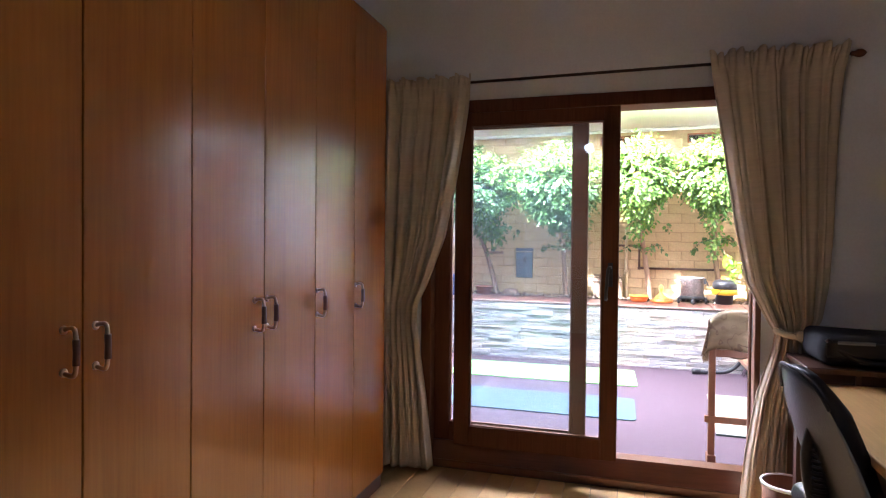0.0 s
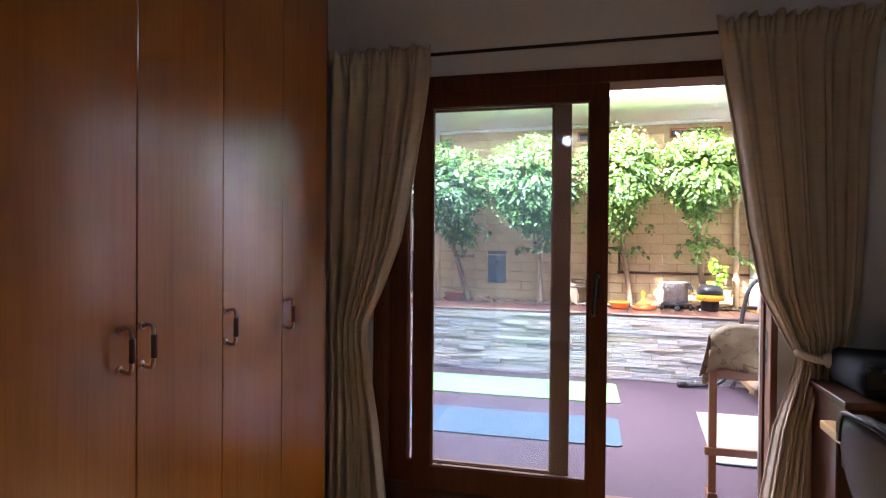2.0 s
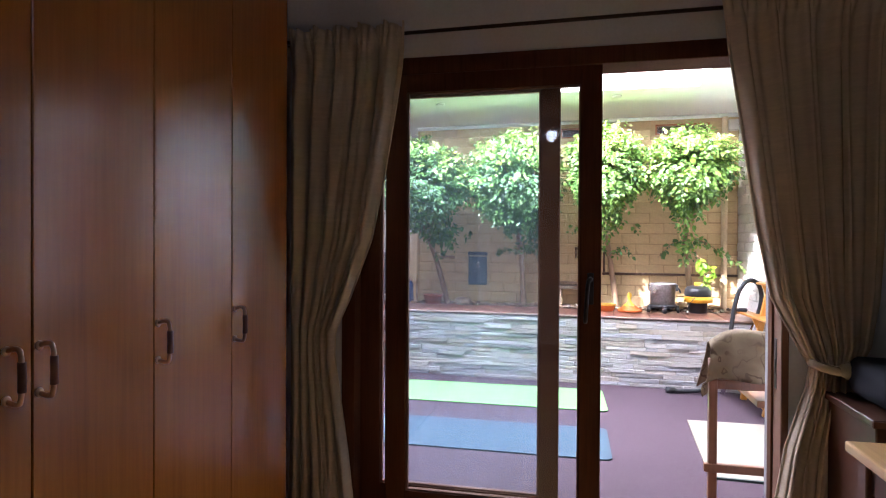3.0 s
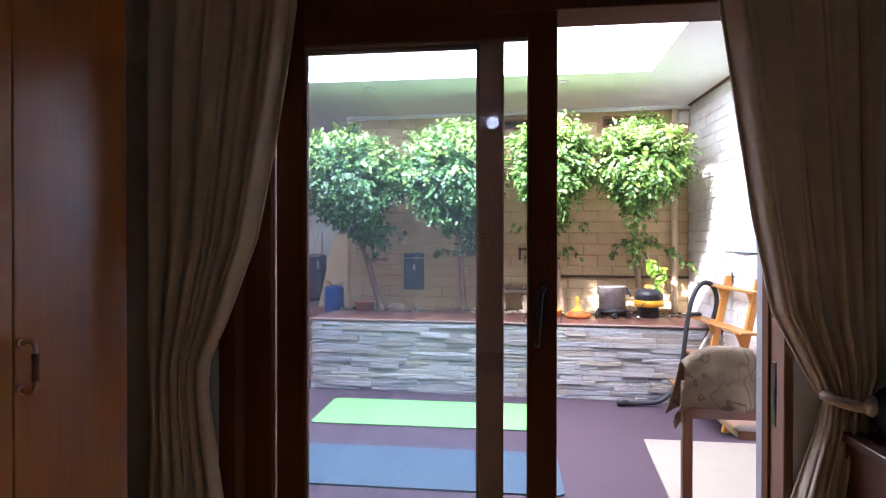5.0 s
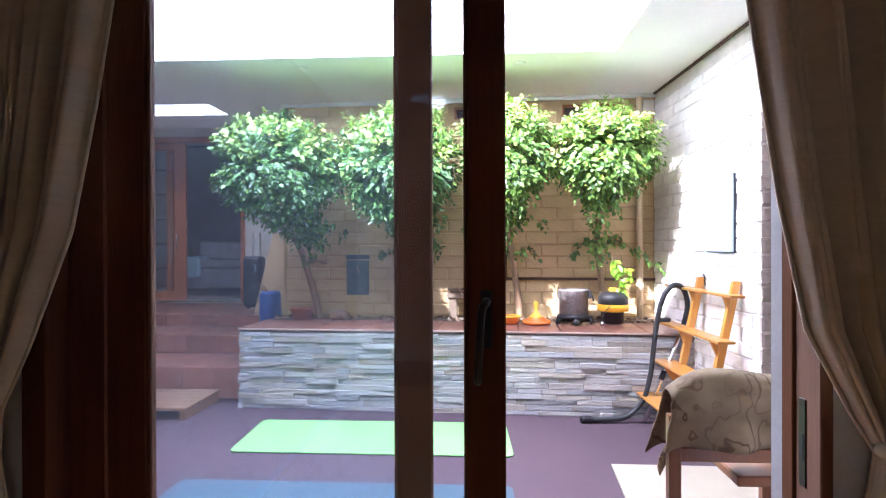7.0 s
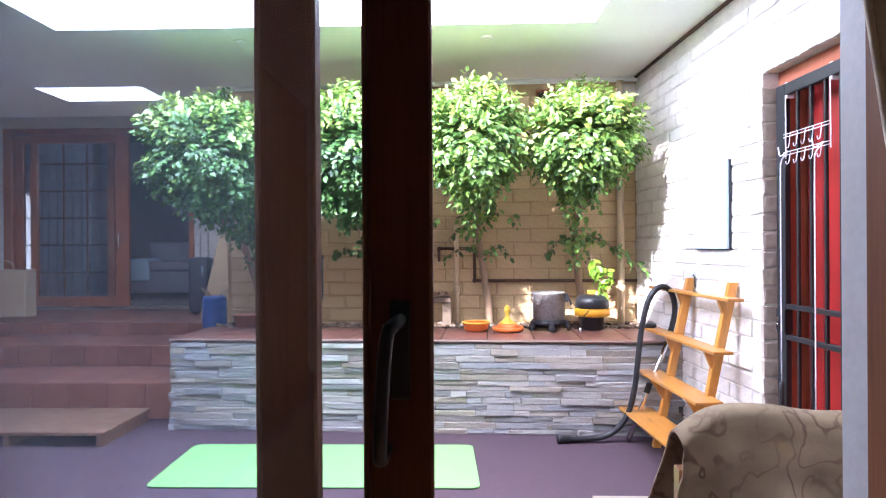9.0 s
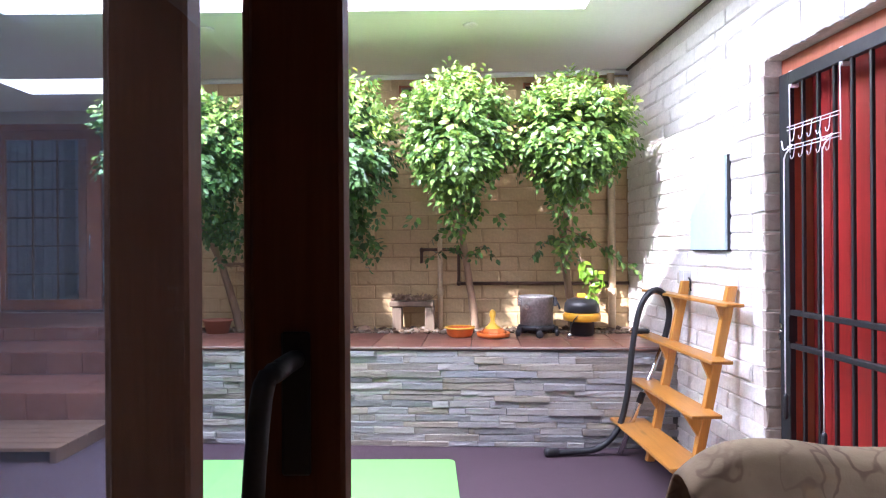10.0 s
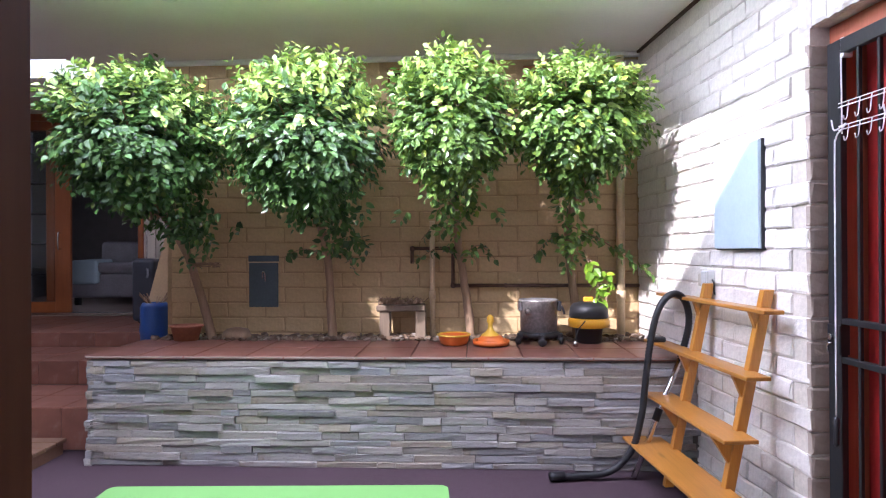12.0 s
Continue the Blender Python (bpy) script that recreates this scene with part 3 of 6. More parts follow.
LEFT_CURTAIN = [(2.265, -1.385, -0.862, 0.020), (2.18, -1.385, -0.870, 0.024), (1.97, -1.39, -0.900, 0.028), (1.65, -1.39, -0.955, 0.028), (1.36, -1.39, -1.015, 0.026), (1.10, -1.39, -1.115, 0.024),
                (0.96, -1.385, -1.18, 0.022), (0.86, -1.385, -1.185, 0.022), (0.44, -1.39, -1.125, 0.032), (0.02, -1.40, -1.08, 0.038)]
RIGHT_CURTAIN = [(2.285, 1.0, 0.385, 0.020), (2.19, 0.975, 0.40, 0.024), (1.86, 0.955, 0.455, 0.030), (1.43, 0.945, 0.52, 0.030), (1.15, 0.93, 0.575, 0.028), (0.97, 0.90, 0.665, 0.022),
                 (0.90, 0.86, 0.705, 0.018), (0.82, 0.86, 0.695, 0.02), (0.59, 0.855, 0.63, 0.03), (0.30, 0.855, 0.585, 0.034), (0.02, 0.86, 0.56, 0.036)]
curtain(LEFT_CURTAIN, 3, "heavy beige linen curtain gathered to the wall side", None)
curtain(RIGHT_CURTAIN, 8, "heavy beige linen curtain drawn aside with a cloth tie-back", (0.88, 0.70, 0.90))


# ---- desk corner ----
def desk():
    ob = thing("desk", "pine desk with a knotty varnished top beside the curtain", "desk", (1.1, 2.3, 0))
    part("desktop", block(B(), 0.66, 1.60, 1.45, 2.955, 0.718, 0.75, 0.006, seg=2), M["desk_pine"], ob)
    part("apron", block(B(), 0.70, 1.55, 2.90, 2.92, 0.60, 0.718), M["dark_panel"], ob)
    part("side_apron", block(B(), 0.70, 0.72, 1.50, 2.90, 0.62, 0.718), M["dark_panel"], ob)
    for x, y in ((0.685, 2.87), (1.50, 2.87), (0.685, 1.49), (1.50, 1.49)):
        part("leg", block(B(), x, x + 0.055, y, y + 0.055, 0, 0.718, 0.004), M["dark_panel"], ob)


def low_cabinet():
    ob = thing("low_cabinet", "dark brown wooden cabinet with a light edged top", "cabinet", (1.1, 3.2, 0))
    part("body", block(B(), 0.76, 1.58, 2.99, 3.36, 0.0, 0.785, 0.004), M["dark_panel"], ob)
    part("top", block(B(), 0.745, 1.60, 2.975, 3.375, 0.785, 0.81, 0.003), M["dark_panel"], ob)
    part("edge_strip", block(B(), 0.745, 1.60, 2.971, 2.9745, 0.788, 0.807), M["jamb_wood"], ob, "paler front edge")
    part("divider", block(B(), 0.93, 0.95, 2.98, 2.99, 0.02, 0.785), M["jamb_wood"], ob)


def backpack():
    ob = thing("bag", "black nylon laptop bag lying flat on the cabinet", "bag", (1.1, 3.17, 0.81))
    bm = B()
    block(bm, 0.80, 1.42, 3.0, 3.34, 0.81, 0.95, 0.055, seg=4)
    for v in bm.verts:
        k = noise.noise(v.co * 9) * 0.03
        v.co.z = max(0.8105, v.co.z + k + 0.03 * (v.co.x - 1.0) * (v.co.z - 0.81) * 3)
    body = part("body", bm, M["bag_cloth"], ob, "", True)
    part("flap", block(B(), 0.82, 1.40, 2.985, 3.0, 0.855, 0.925, 0.007), M["leather"], ob, "black leatherette front flap")
    part("trim", block(B(), 0.86, 1.0, 2.978, 2.986, 0.915, 0.93, 0.003), M["bag_trim"], body, "pale grey reflective trim")
    part("strap", sweep(B(), smooth_path([(0.83, 3.02, 0.93), (0.88, 2.99, 0.88), (1.0, 2.98, 0.84), (1.25, 2.985, 0.85), (1.38, 3.02, 0.93)], 6), 0.012, 8), M["leather"], ob, "", True)


def office_chair():
    ob = thing("office_chair", "black leatherette office chair with a high curved back", "chair", (0.80, 2.15, 0))
    # back: a curved shell that leans away from the desk
    bm = B()
    nu, nv, rings = 16, 12, {}
    for side in (0, 1):
        for j in range(nv + 1):
            v = j / nv
            for i in range(nu + 1):
                u = -1 + 2 * i / nu
                w = 0.235 * (1 - 0.30 * v ** 3) * (1 - 0.12 * (1 - v) ** 2)
                z = 0.52 + 0.44 * v - 0.10 * (abs(u) ** 3) * v
                lean = 0.63 - 0.13 * v + 0.05 * u * u
                x = lean + (0.075 if side else 0.0) * (1 - abs(u) ** 6) ** 0.5 * (1 - max(0, v - 0.85) * 3)
                rings[side, j, i] = bm.verts.new((x, 2.14 + w * u, z))
    for side in (0, 1):
        for j in range(nv):
            for i in range(nu):
                q = [rings[side, j, i], rings[side, j, i + 1], rings[side, j + 1, i + 1], rings[side, j + 1, i]]
                bm.faces.new(q if side else q[::-1])
    rim = [(0, i) for i in range(nu + 1)] + [(j, nu) for j in range(1, nv + 1)] + [(nv, i) for i in range(nu - 1, -1, -1)] + [(j, 0) for j in range(nv - 1, 0, -1)]
    for (a, b), (c, d) in zip(rim, rim[1:] + rim[:1]):
        bm.faces.new((rings[0, a, b], rings[0, c, d], rings[1, c, d], rings[1, a, b]))
    bm.faces.ensure_lookup_table()
    back = part("backrest", bm, M["leather"], ob, "", True)
    edge = []
    for i in range(nu + 1):
        u = -1 + 2 * i / nu
        edge.append((0.498 + 0.05 * u * u, 2.14 + 0.235 * 0.70 * u, 0.962 - 0.10 * abs(u) ** 3))
    part("piping", sweep(B(), edge, 0.006, 6), M["black"], back, "", True)
    seat = B()
    block(seat, 0.60, 1.08, 1.90, 2.38, 0.43, 0.52, 0.04, seg=3)
    part("seat", seat, M["leather"], ob, "", True)
    cover = B()
    sweep(cover, [(0.60, 2.14, 0.80 - 0.03 * k) for k in range(12)], 0.028, 10)
    part("bellows", cover, M["black"], ob, "ribbed black back support", True)
    arm = sweep(B(), smooth_path([(0.585, 2.14, 0.82), (0.56, 2.14, 0.66), (0.60, 2.14, 0.50), (0.72, 2.14, 0.42), (0.84, 2.14, 0.40)], 6), 0.018, 8)
    part("back_bracket", arm, M["black"], ob, "", True)
    for k in range(16):
        z = 0.77 - 0.018 * k
        rib = lathe(B(), [(0.030, 0), (0.034, 0.005), (0.030, 0.010)], (0.595, 2.14, z), 14)
        part("rib", rib, M["black"], back)
    part("gas_column", lathe(B(), [(0.035, 0.08), (0.035, 0.25), (0.022, 0.26), (0.022, 0.43)], (0.84, 2.14, 0), 16), M["black"], ob, "", True)
    for k in range(5):
        a = 2 * math.pi * k / 5 + 0.2
        c, s = math.cos(a), math.sin(a)
        foot = part("foot", sweep(B(), [(0.84, 2.14, 0.11), (0.84 + 0.16 * c, 2.14 + 0.16 * s, 0.10), (0.84 + 0.29 * c, 2.14 + 0.29 * s, 0.075)], 0.024, 8, taper=0.016), M["black"], ob)
        cas = lathe(B(), [(0.015, -0.022), (0.026, -0.018), (0.026, 0.018), (0.015, 0.022)], seg=14,
                    m=Matrix.Translation((0.84 + 0.29 * c, 2.14 + 0.29 * s, 0.027)) @ Euler((radians(90), 0, a)).to_matrix().to_4x4())
        part("castor", cas, M["black"], foot)
    ob.matrix_basis = Matrix.Translation((-0.02, 0.06, 0)) @ Matrix.Translation(ob.location) @ Euler((0, 0, radians(9))).to_matrix().to_4x4()


def bin_basket():
    ob = thing("waste_bin", "brown woven waste bin with a white rim on the floor", "waste bin", (0.70, 3.05, 0))
    part("body", lathe(B(), [(0.085, 0.0), (0.088, 0.01), (0.112, 0.27), (0.105, 0.27), (0.08, 0.015)], (0.70, 3.05, 0), 28), M["chair_wood"], ob, "", True)
    part("rim", lathe(B(), [(0.106, 0.262), (0.116, 0.264), (0.117, 0.276), (0.107, 0.278)], (0.70, 3.05, 0), 28, caps=False), M["white_metal"], ob, "white rim", True)


def pendant():
    ob = thing("pendant_lamp", "round opal dome lamp hanging from the bedroom ceiling", "lamp", (-0.36, 1.14, 2.28))
    sh = lathe(B(), [(0.17, 0.0), (0.165, 0.03), (0.14, 0.075), (0.09, 0.11), (0.03, 0.125), (0.03, 0.12), (0.085, 0.104), (0.134, 0.07), (0.158, 0.028), (0.163, 0.0)], (-0.36, 1.14, 2.22), 32, caps=False)
    part("shade", sh, M["lamp_glass"], ob, "", True)
    part("cord", sweep(B(), [(-0.36, 1.14, 2.34), (-0.36, 1.14, 2.99)], 0.005, 8), M["white_metal"], ob, "", True)
    part("ceiling_cup", lathe(B(), [(0.045, 0.0), (0.045, 0.02), (0.03, 0.03)], (-0.36, 1.14, 2.97), 16), M["white_metal"], ob, "", True)


desk()
low_cabinet()
backpack()
office_chair()
bin_basket()
pendant()


# ---- courtyard shell ----
ground = structure("ground", block(B(), -6.3, 2.0, WY1, 13.4, -0.2, 0.0), M["carpet"], "plum outdoor carpet on the courtyard floor")


def wall_frame(origin, u, n):
    """Along u, out along n, up."""
    u, n = Vector((*u, 0)).normalized(), Vector((*n, 0)).normalized()
    return Matrix((( u.x, -n.x, 0, origin[0]), (u.y, -n.y, 0, origin[1]), (0, 0, 1, 0), (0, 0, 0, 1)))


FAR = wall_frame((1.47, 7.76), (-1, 0.05), (-0.05, -1))       # x runs left from the corner, y into the wall
RIGHT = wall_frame((1.47, 7.76), (0.052, -1), (-1, -0.052))   # x runs towards the bedroom
FRONT = wall_frame((-2.11, 7.01), (1, -0.05), (-0.05, -1))    # x runs right along the planter

bm = B()
for u0, u1, z0, z1 in ((-0.2, 0.27, 0.0, 2.72), (0.27, 0.82, 0.0, 2.53), (0.27, 0.82, 2.645, 2.72), (0.82, 1.28, 0.0, 2.72), (1.28, 1.83, 0.0, 2.53), (1.28, 1.83, 2.645, 2.72), (1.83, 3.51, 0.0, 2.72)):
    block(bm, u0, u1, 0.007, 0.22, z0, z1)
bm.transform(FAR)
far_wall = structure("wall_courtyard_far", bm, M["mortar_cream"], "cream painted brick courtyard wall")
DU0, DU1, DZ = 1.915, 2.84, 2.205   # door recess in the side wall
bm = B()
for u0, u1, z0, z1 in ((0.0, DU0, 0, 2.72), (DU1, 4.3, 0, 2.72), (DU0, DU1, DZ, 2.72)):
    block(bm, u0, u1, 0.0105, 0.25, z0, z1)
bm.transform(RIGHT)
right_wall = structure("wall_courtyard_side", bm, M["mortar_white"], "white painted brick courtyard wall with a door recess")
structure("wall_courtyard_left", block(B(), -6.3, -6.1, WY1, 10.1, 0, 2.99), M["house_wall"], "pale courtyard wall")
structure("wall_return", block(B(), -2.05, -1.9, 8.15, 10.3, 0.0, 3.0), M["house_wall"], "pale plastered wall beside the upper landing")

bm = B()
for x0, x1, y0, y1 in ((-6.3, 2.0, WY1, 4.86), (-6.3, -2.6, 4.86, 6.5), (0.86, 2.0, 4.86, 6.5), (-6.3, 2.0, 6.5, 7.86), (-6.3, -3.7, 7.86, 8.34), (-2.75, 2.0, 7.86, 8.34), (-6.3, 2.0, 8.34, 9.0)):
    block(bm, x0, x1, y0, y1, 2.722, 2.90)
block(bm, -6.3, 2.0, 8.98, 10.3, 3.0, 3.15)
block(bm, -6.3, 2.0, 8.88, 9.0, 2.9, 3.0)
structure("ceiling_courtyard", bm, M["ceiling"], "white courtyard ceiling with two skylight openings")
# Unseen kerbs above the roof; their heights shape the sun patches.
bm = B()
for x0, x1, y0, y1 in ((-2.72, -2.6, 4.86, 6.62), (0.86, 0.98, 4.86, 6.62), (-2.6, 0.86, 6.5, 6.62)):
    block(bm, x0, x1, y0, y1, 2.9, 3.02)
block(bm, -2.72, 0.98, 4.74, 4.86, 2.9, 2.94)
# Raised around the small skylight to keep sun off the house door.
for x0, x1, y0, y1 in ((-3.78, -3.7, 7.78, 8.42), (-2.75, -2.67, 7.78, 8.42), (-3.7, -2.75, 8.34, 8.42), (-3.7, -2.75, 7.78, 7.86)):
    block(bm, x0, x1, y0, y1, 2.9, 3.4)
structure("roof_upstand", bm, M["ceiling"], "white unseen upstands round the skylights, the tall ones added to block sun")
bm = block(B(), -0.02, 3.51, -0.035, 0.0, 2.682, 2.721, 0.01)
bm.transform(FAR)
structure("trim_cornice", bm, M["ceiling"], "white cornice strip under the ceiling")
# Solid dark strip; its colour gives the shade of the ceiling gap.
bm = block(B(), 0.0, 4.1, -0.012, 0.006, 2.704, 2.721)
bm.transform(RIGHT)
structure("trim_shadow_gap", bm, M["pipe_dark"], "dark strip painted in for the shadow gap along the ceiling")


def spot(x, y):
    ob = thing("ceiling_spotlight", "small round white recessed ceiling spotlight", "spotlight", (x, y, 2.715), "ceiling spotlights")
    part("ring", lathe(B(), [(0.022, -0.004), (0.042, -0.006), (0.046, 0.0), (0.046, 0.006)], (x, y, 2.716), 20), M["white_metal"], ob, "", True)
    part("lens", lathe(B(), [(0.004, -0.003), (0.021, -0.003), (0.021, 0.002)], (x, y, 2.7165), 16), M["lamp_glass"], ob)
    return ob


first_spot = spot(0.19, 6.74)
copy_thing(first_spot, Matrix.Translation((-1.49, 6.76, 2.715)))


bm = B()
bm.faces.new([bm.verts.new(p) for p in ((-40, 4.0, 9.0), (40, 4.0, 9.0), (40, 60, 9.0), (-40, 60, 9.0))])
bm.faces.new([bm.verts.new(p) for p in ((-40, 60, 9.0), (40, 60, 9.0), (40, 60, -1.0), (-40, 60, -1.0))])
structure("backdrop", bm, haze, "bright hazy sky")


# ---- planter ----
planter_len = 3.655
bm = block(B(), 0.02, planter_len, 0.02, 0.74, 0.0, 0.635)
bm.transform(FRONT)
planter = structure("planter", bm, M["backing"], "raised planter clad in stacked slate with a terracotta tile top")
bm = block(B(), 0.0, planter_len, 0.74, 0.96, 0.0, 0.615)
bm.transform(FRONT)
bed = structure("planting_bed", bm, M["backing"], "narrow soil bed along the wall")


# ---- trees ----
def add_leaf(bm, p, out, size, rng, along=None):
    """A pointed leaf folded along its rib; along gives the way it points."""
    if along is None:
        up = (out * 0.75 + Vector((rng.uniform(-0.95, 0.95), rng.uniform(-1.0, 0.7), 0.6 + rng.uniform(-0.8, 0.6)))).normalized()
        d = up.cross(Vector((rng.uniform(-1, 1), rng.uniform(-1, 1), rng.uniform(-1, 1)))).normalized()
        if d.dot(out) < -0.2 or d.z > 0.55:
            d = -d
        d = (d - Vector((0, 0, 0.15))).normalized()
    else:
        d = along.normalized()
        up = (out + Vector((rng.uniform(-0.35, 0.35), rng.uniform(-0.35, 0.35), rng.uniform(-0.2, 0.35)))).normalized()
        if abs(up.dot(d)) > 0.97:
            up = Vector((0.3, -0.4, 0.86))
    side = d.cross(up).normalized()
    up = side.cross(d)
    w = size * rng.uniform(0.26, 0.34)
    a, b, t = p, p + d * size * 0.45 - up * size * 0.03, p + d * size - up * size * 0.12
    l0, l1 = p + d * size * 0.30 + side * w + up * size * 0.06, p + d * size * 0.68 + side * w * 0.82 + up * size * 0.02
    r0, r1 = p + d * size * 0.30 - side * w + up * size * 0.06, p + d * size * 0.68 - side * w * 0.82 + up * size * 0.02
    va, vb, vt, vl0, vl1, vr0, vr1 = (bm.verts.new(q) for q in (a, b, t, l0, l1, r0, r1))
    bm.faces.new((va, vl0, vb))
    bm.faces.new((vl0, vl1, vt, vb))
    bm.faces.new((va, vb, vr0))
    bm.faces.new((vb, vt, vr1, vr0))


def sprig(bm, base, way, length, leaves, size, rng, out):
    """Leaves set all round a short arching shoot, their faces turned out and up."""
    way = way.normalized()
    side = way.cross(out + Vector((rng.uniform(-0.4, 0.4), rng.uniform(-0.4, 0.4), 0.3))).normalized()
    for q in range(leaves):
        t = (q + 0.6) / leaves
        p = base + way * length * t - Vector((0, 0, 0.18 * length * t * t)) + side * (0.012 if q % 2 else -0.012)
        turn = (1.25 - 0.6 * t) * (1 if q % 2 else -1)
        al = way * 0.7 + side * turn + Vector((rng.uniform(-0.4, 0.4), rng.uniform(-0.4, 0.2), rng.uniform(-0.6, 0.1)))
        lift = out * 0.7 + Vector((rng.uniform(-0.6, 0.6), rng.uniform(-0.7, 0.4), 0.5 + rng.uniform(-0.4, 0.4)))
        add_leaf(bm, p, lift, rng.uniform(*size) * (1.1 - 0.35 * t), rng, al)


def tree(seed, trunk, crown, tails, label, material, shoots=760, fresh=0.55):
    """crown: centre and radii; tails: clusters (centre, radii, shoots) that hang below; fresh: share of paler new
    growth that paints light on top.
    """
    rng = random.Random(seed)
    ob = thing("ficus_tree", label, "tree", trunk[0], "clipped trees in the planter")
    c, r = Vector(crown[0]), Vector(crown[1])
    bm = sweep(B(), smooth_path(trunk, 5), 0.034, 10, taper=0.024)
    for v in bm.verts:
        v.co += Vector((noise.noise(v.co * 14), noise.noise(v.co * 14 + Vector((4, 2, 7))), 0)) * 0.007
    tr = part("trunk", bm, M["bark"], ob, "slender pale brown trunk", True)
    top = Vector(trunk[-1])
    for k in range(9):
        a = 2 * math.pi * k / 9 + rng.uniform(-0.3, 0.3)
        end = c + Vector((math.cos(a) * r.x * 0.66, math.sin(a) * r.y * 0.66, rng.uniform(-0.35, 0.5) * r.z))
        mid = top.lerp(end, 0.5) + Vector((rng.uniform(-0.05, 0.05), rng.uniform(-0.05, 0.05), -0.05))
        part("limb", sweep(B(), smooth_path([top - Vector((0, 0, 0.14)), mid, end], 4), 0.014, 6, taper=0.004), M["bark"], tr)
    # young: paler shoots, light on the crown top put into their colour
    bm, young = B(), B()
    off = Vector((seed * 1.7, seed * 0.9, seed * 0.3))

    def swell(n):
        return 0.90 + 0.20 * noise.noise(n * 1.9 + off) + 0.12 * noise.noise(n * 4.3 + off)

    def fits(p):
        return p.z < 2.69 and p.y < far_y(p.x) - 0.06 and p.x < right_x(p.y) - 0.05

    def around(low=-1.0):
        n = Vector((rng.gauss(0, 1), rng.gauss(0, 1), rng.gauss(0, 1))).normalized()
        return n if n.z > low else around(low)

    # the dark inner mass
    for k in range(shoots):
        n = around()
        s = swell(n) * rng.uniform(0.35, 0.80)
        p = c + Vector((n.x * r.x * s, n.y * r.y * s, n.z * r.z * s))
        if fits(p):
            sprig(bm, p, n + Vector((0, 0, -0.2)), 0.09, 4, (0.045, 0.065), rng, n)
    # the leafy shell, thinner where the noise says so
    for k in range(shoots):
        n = around()
        if noise.noise(n * 3.1 - off) < -0.30 and rng.random() < 0.75:
            continue
        taper = 1.0 if n.z > -0.25 else 1.0 + 0.55 * (n.z + 0.25)
        s = swell(n) * rng.uniform(0.76, 0.95)
        p = c + Vector((n.x * r.x * s * taper, n.y * r.y * s * taper, n.z * r.z * s))
        way = Vector((n.x, n.y, n.z * 0.9)) + Vector((rng.uniform(-0.5, 0.5), rng.uniform(-0.5, 0.5), 0.3 if n.z > 0.1 else -0.35))
        length = rng.uniform(0.09, 0.15)
        if not fits(p) or not fits(p + way.normalized() * length):
            continue
        # upper shoots get the paler leaf, so the lit top comes from colour
        lit_leaf = n.z > -0.05 and rng.random() < fresh * min(1.0, 0.35 + n.z)
        sprig(young if lit_leaf else bm, p, way, length, rng.randrange(5, 8), (0.042, 0.068), rng, n)
    # long shoots that break the outline on top, paler to look lit
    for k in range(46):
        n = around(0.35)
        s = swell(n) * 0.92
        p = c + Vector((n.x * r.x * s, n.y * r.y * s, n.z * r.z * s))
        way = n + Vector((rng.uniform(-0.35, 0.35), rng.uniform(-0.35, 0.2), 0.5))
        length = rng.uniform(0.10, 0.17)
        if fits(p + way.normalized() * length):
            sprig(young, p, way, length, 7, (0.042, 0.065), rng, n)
    for tc, trr, num in tails:
        for k in range(num):
            p = Vector(tc) + Vector((rng.gauss(0, 0.5) * trr[0], rng.gauss(0, 0.5) * trr[1], rng.gauss(0, 0.55) * trr[2]))
            if fits(p):
                sprig(bm, p, Vector((rng.uniform(-0.8, 0.8), rng.uniform(-0.8, 0.3), -0.7)), rng.uniform(0.07, 0.12), 6, (0.042, 0.066), rng, Vector((rng.uniform(-0.5, 0.5), -0.8, 0.1)))
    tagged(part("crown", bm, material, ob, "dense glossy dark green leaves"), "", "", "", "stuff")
    tagged(part("new_growth", young, M["leaf_lit_top"], ob, "fresh yellow-green shoots, coloured paler for the light on the crown top"), "", "", "", "stuff")
    return ob, tr


def twig(tr, pts, leaves, seed, material, size=(0.045, 0.07)):
    rng = random.Random(seed)
    path = smooth_path(pts, 8)
    tw = part("twig", sweep(B(), path, 0.006, 6, taper=0.002), M["bark"], tr)
    bm = B()
    for k in range(leaves):
        p = path[int((0.15 + 0.85 * k / leaves) * (len(path) - 1))]
        add_leaf(bm, p + Vector((rng.uniform(-0.02, 0.02), rng.uniform(-0.03, 0.02), rng.uniform(-0.02, 0.02))), Vector((rng.uniform(-1, 1), -0.3, rng.uniform(-0.9, 0.4))), rng.uniform(*size), rng)
    part("twig_leaves", bm, material, tw)


_, t1 = tree(11, [(-1.60, 7.72, 0.60), (-1.68, 7.70, 0.95), (-1.79, 7.66, 1.31), (-1.86, 7.36, 1.62)], ((-1.75, 6.95, 1.95), (0.51, 0.47, 0.43)),
             [((-1.62, 7.18, 1.56), (0.22, 0.2, 0.12), 38), ((-1.58, 7.3, 1.44), (0.16, 0.14, 0.10), 26)], "clipped ficus tree with a round dark green crown and leaning trunk", M["leaf"], 860, 0.42)
twig(t1, [(-1.75, 7.66, 1.18), (-1.62, 7.6, 1.22), (-1.56, 7.58, 1.38)], 5, 1, M["leaf"])
nest = B()
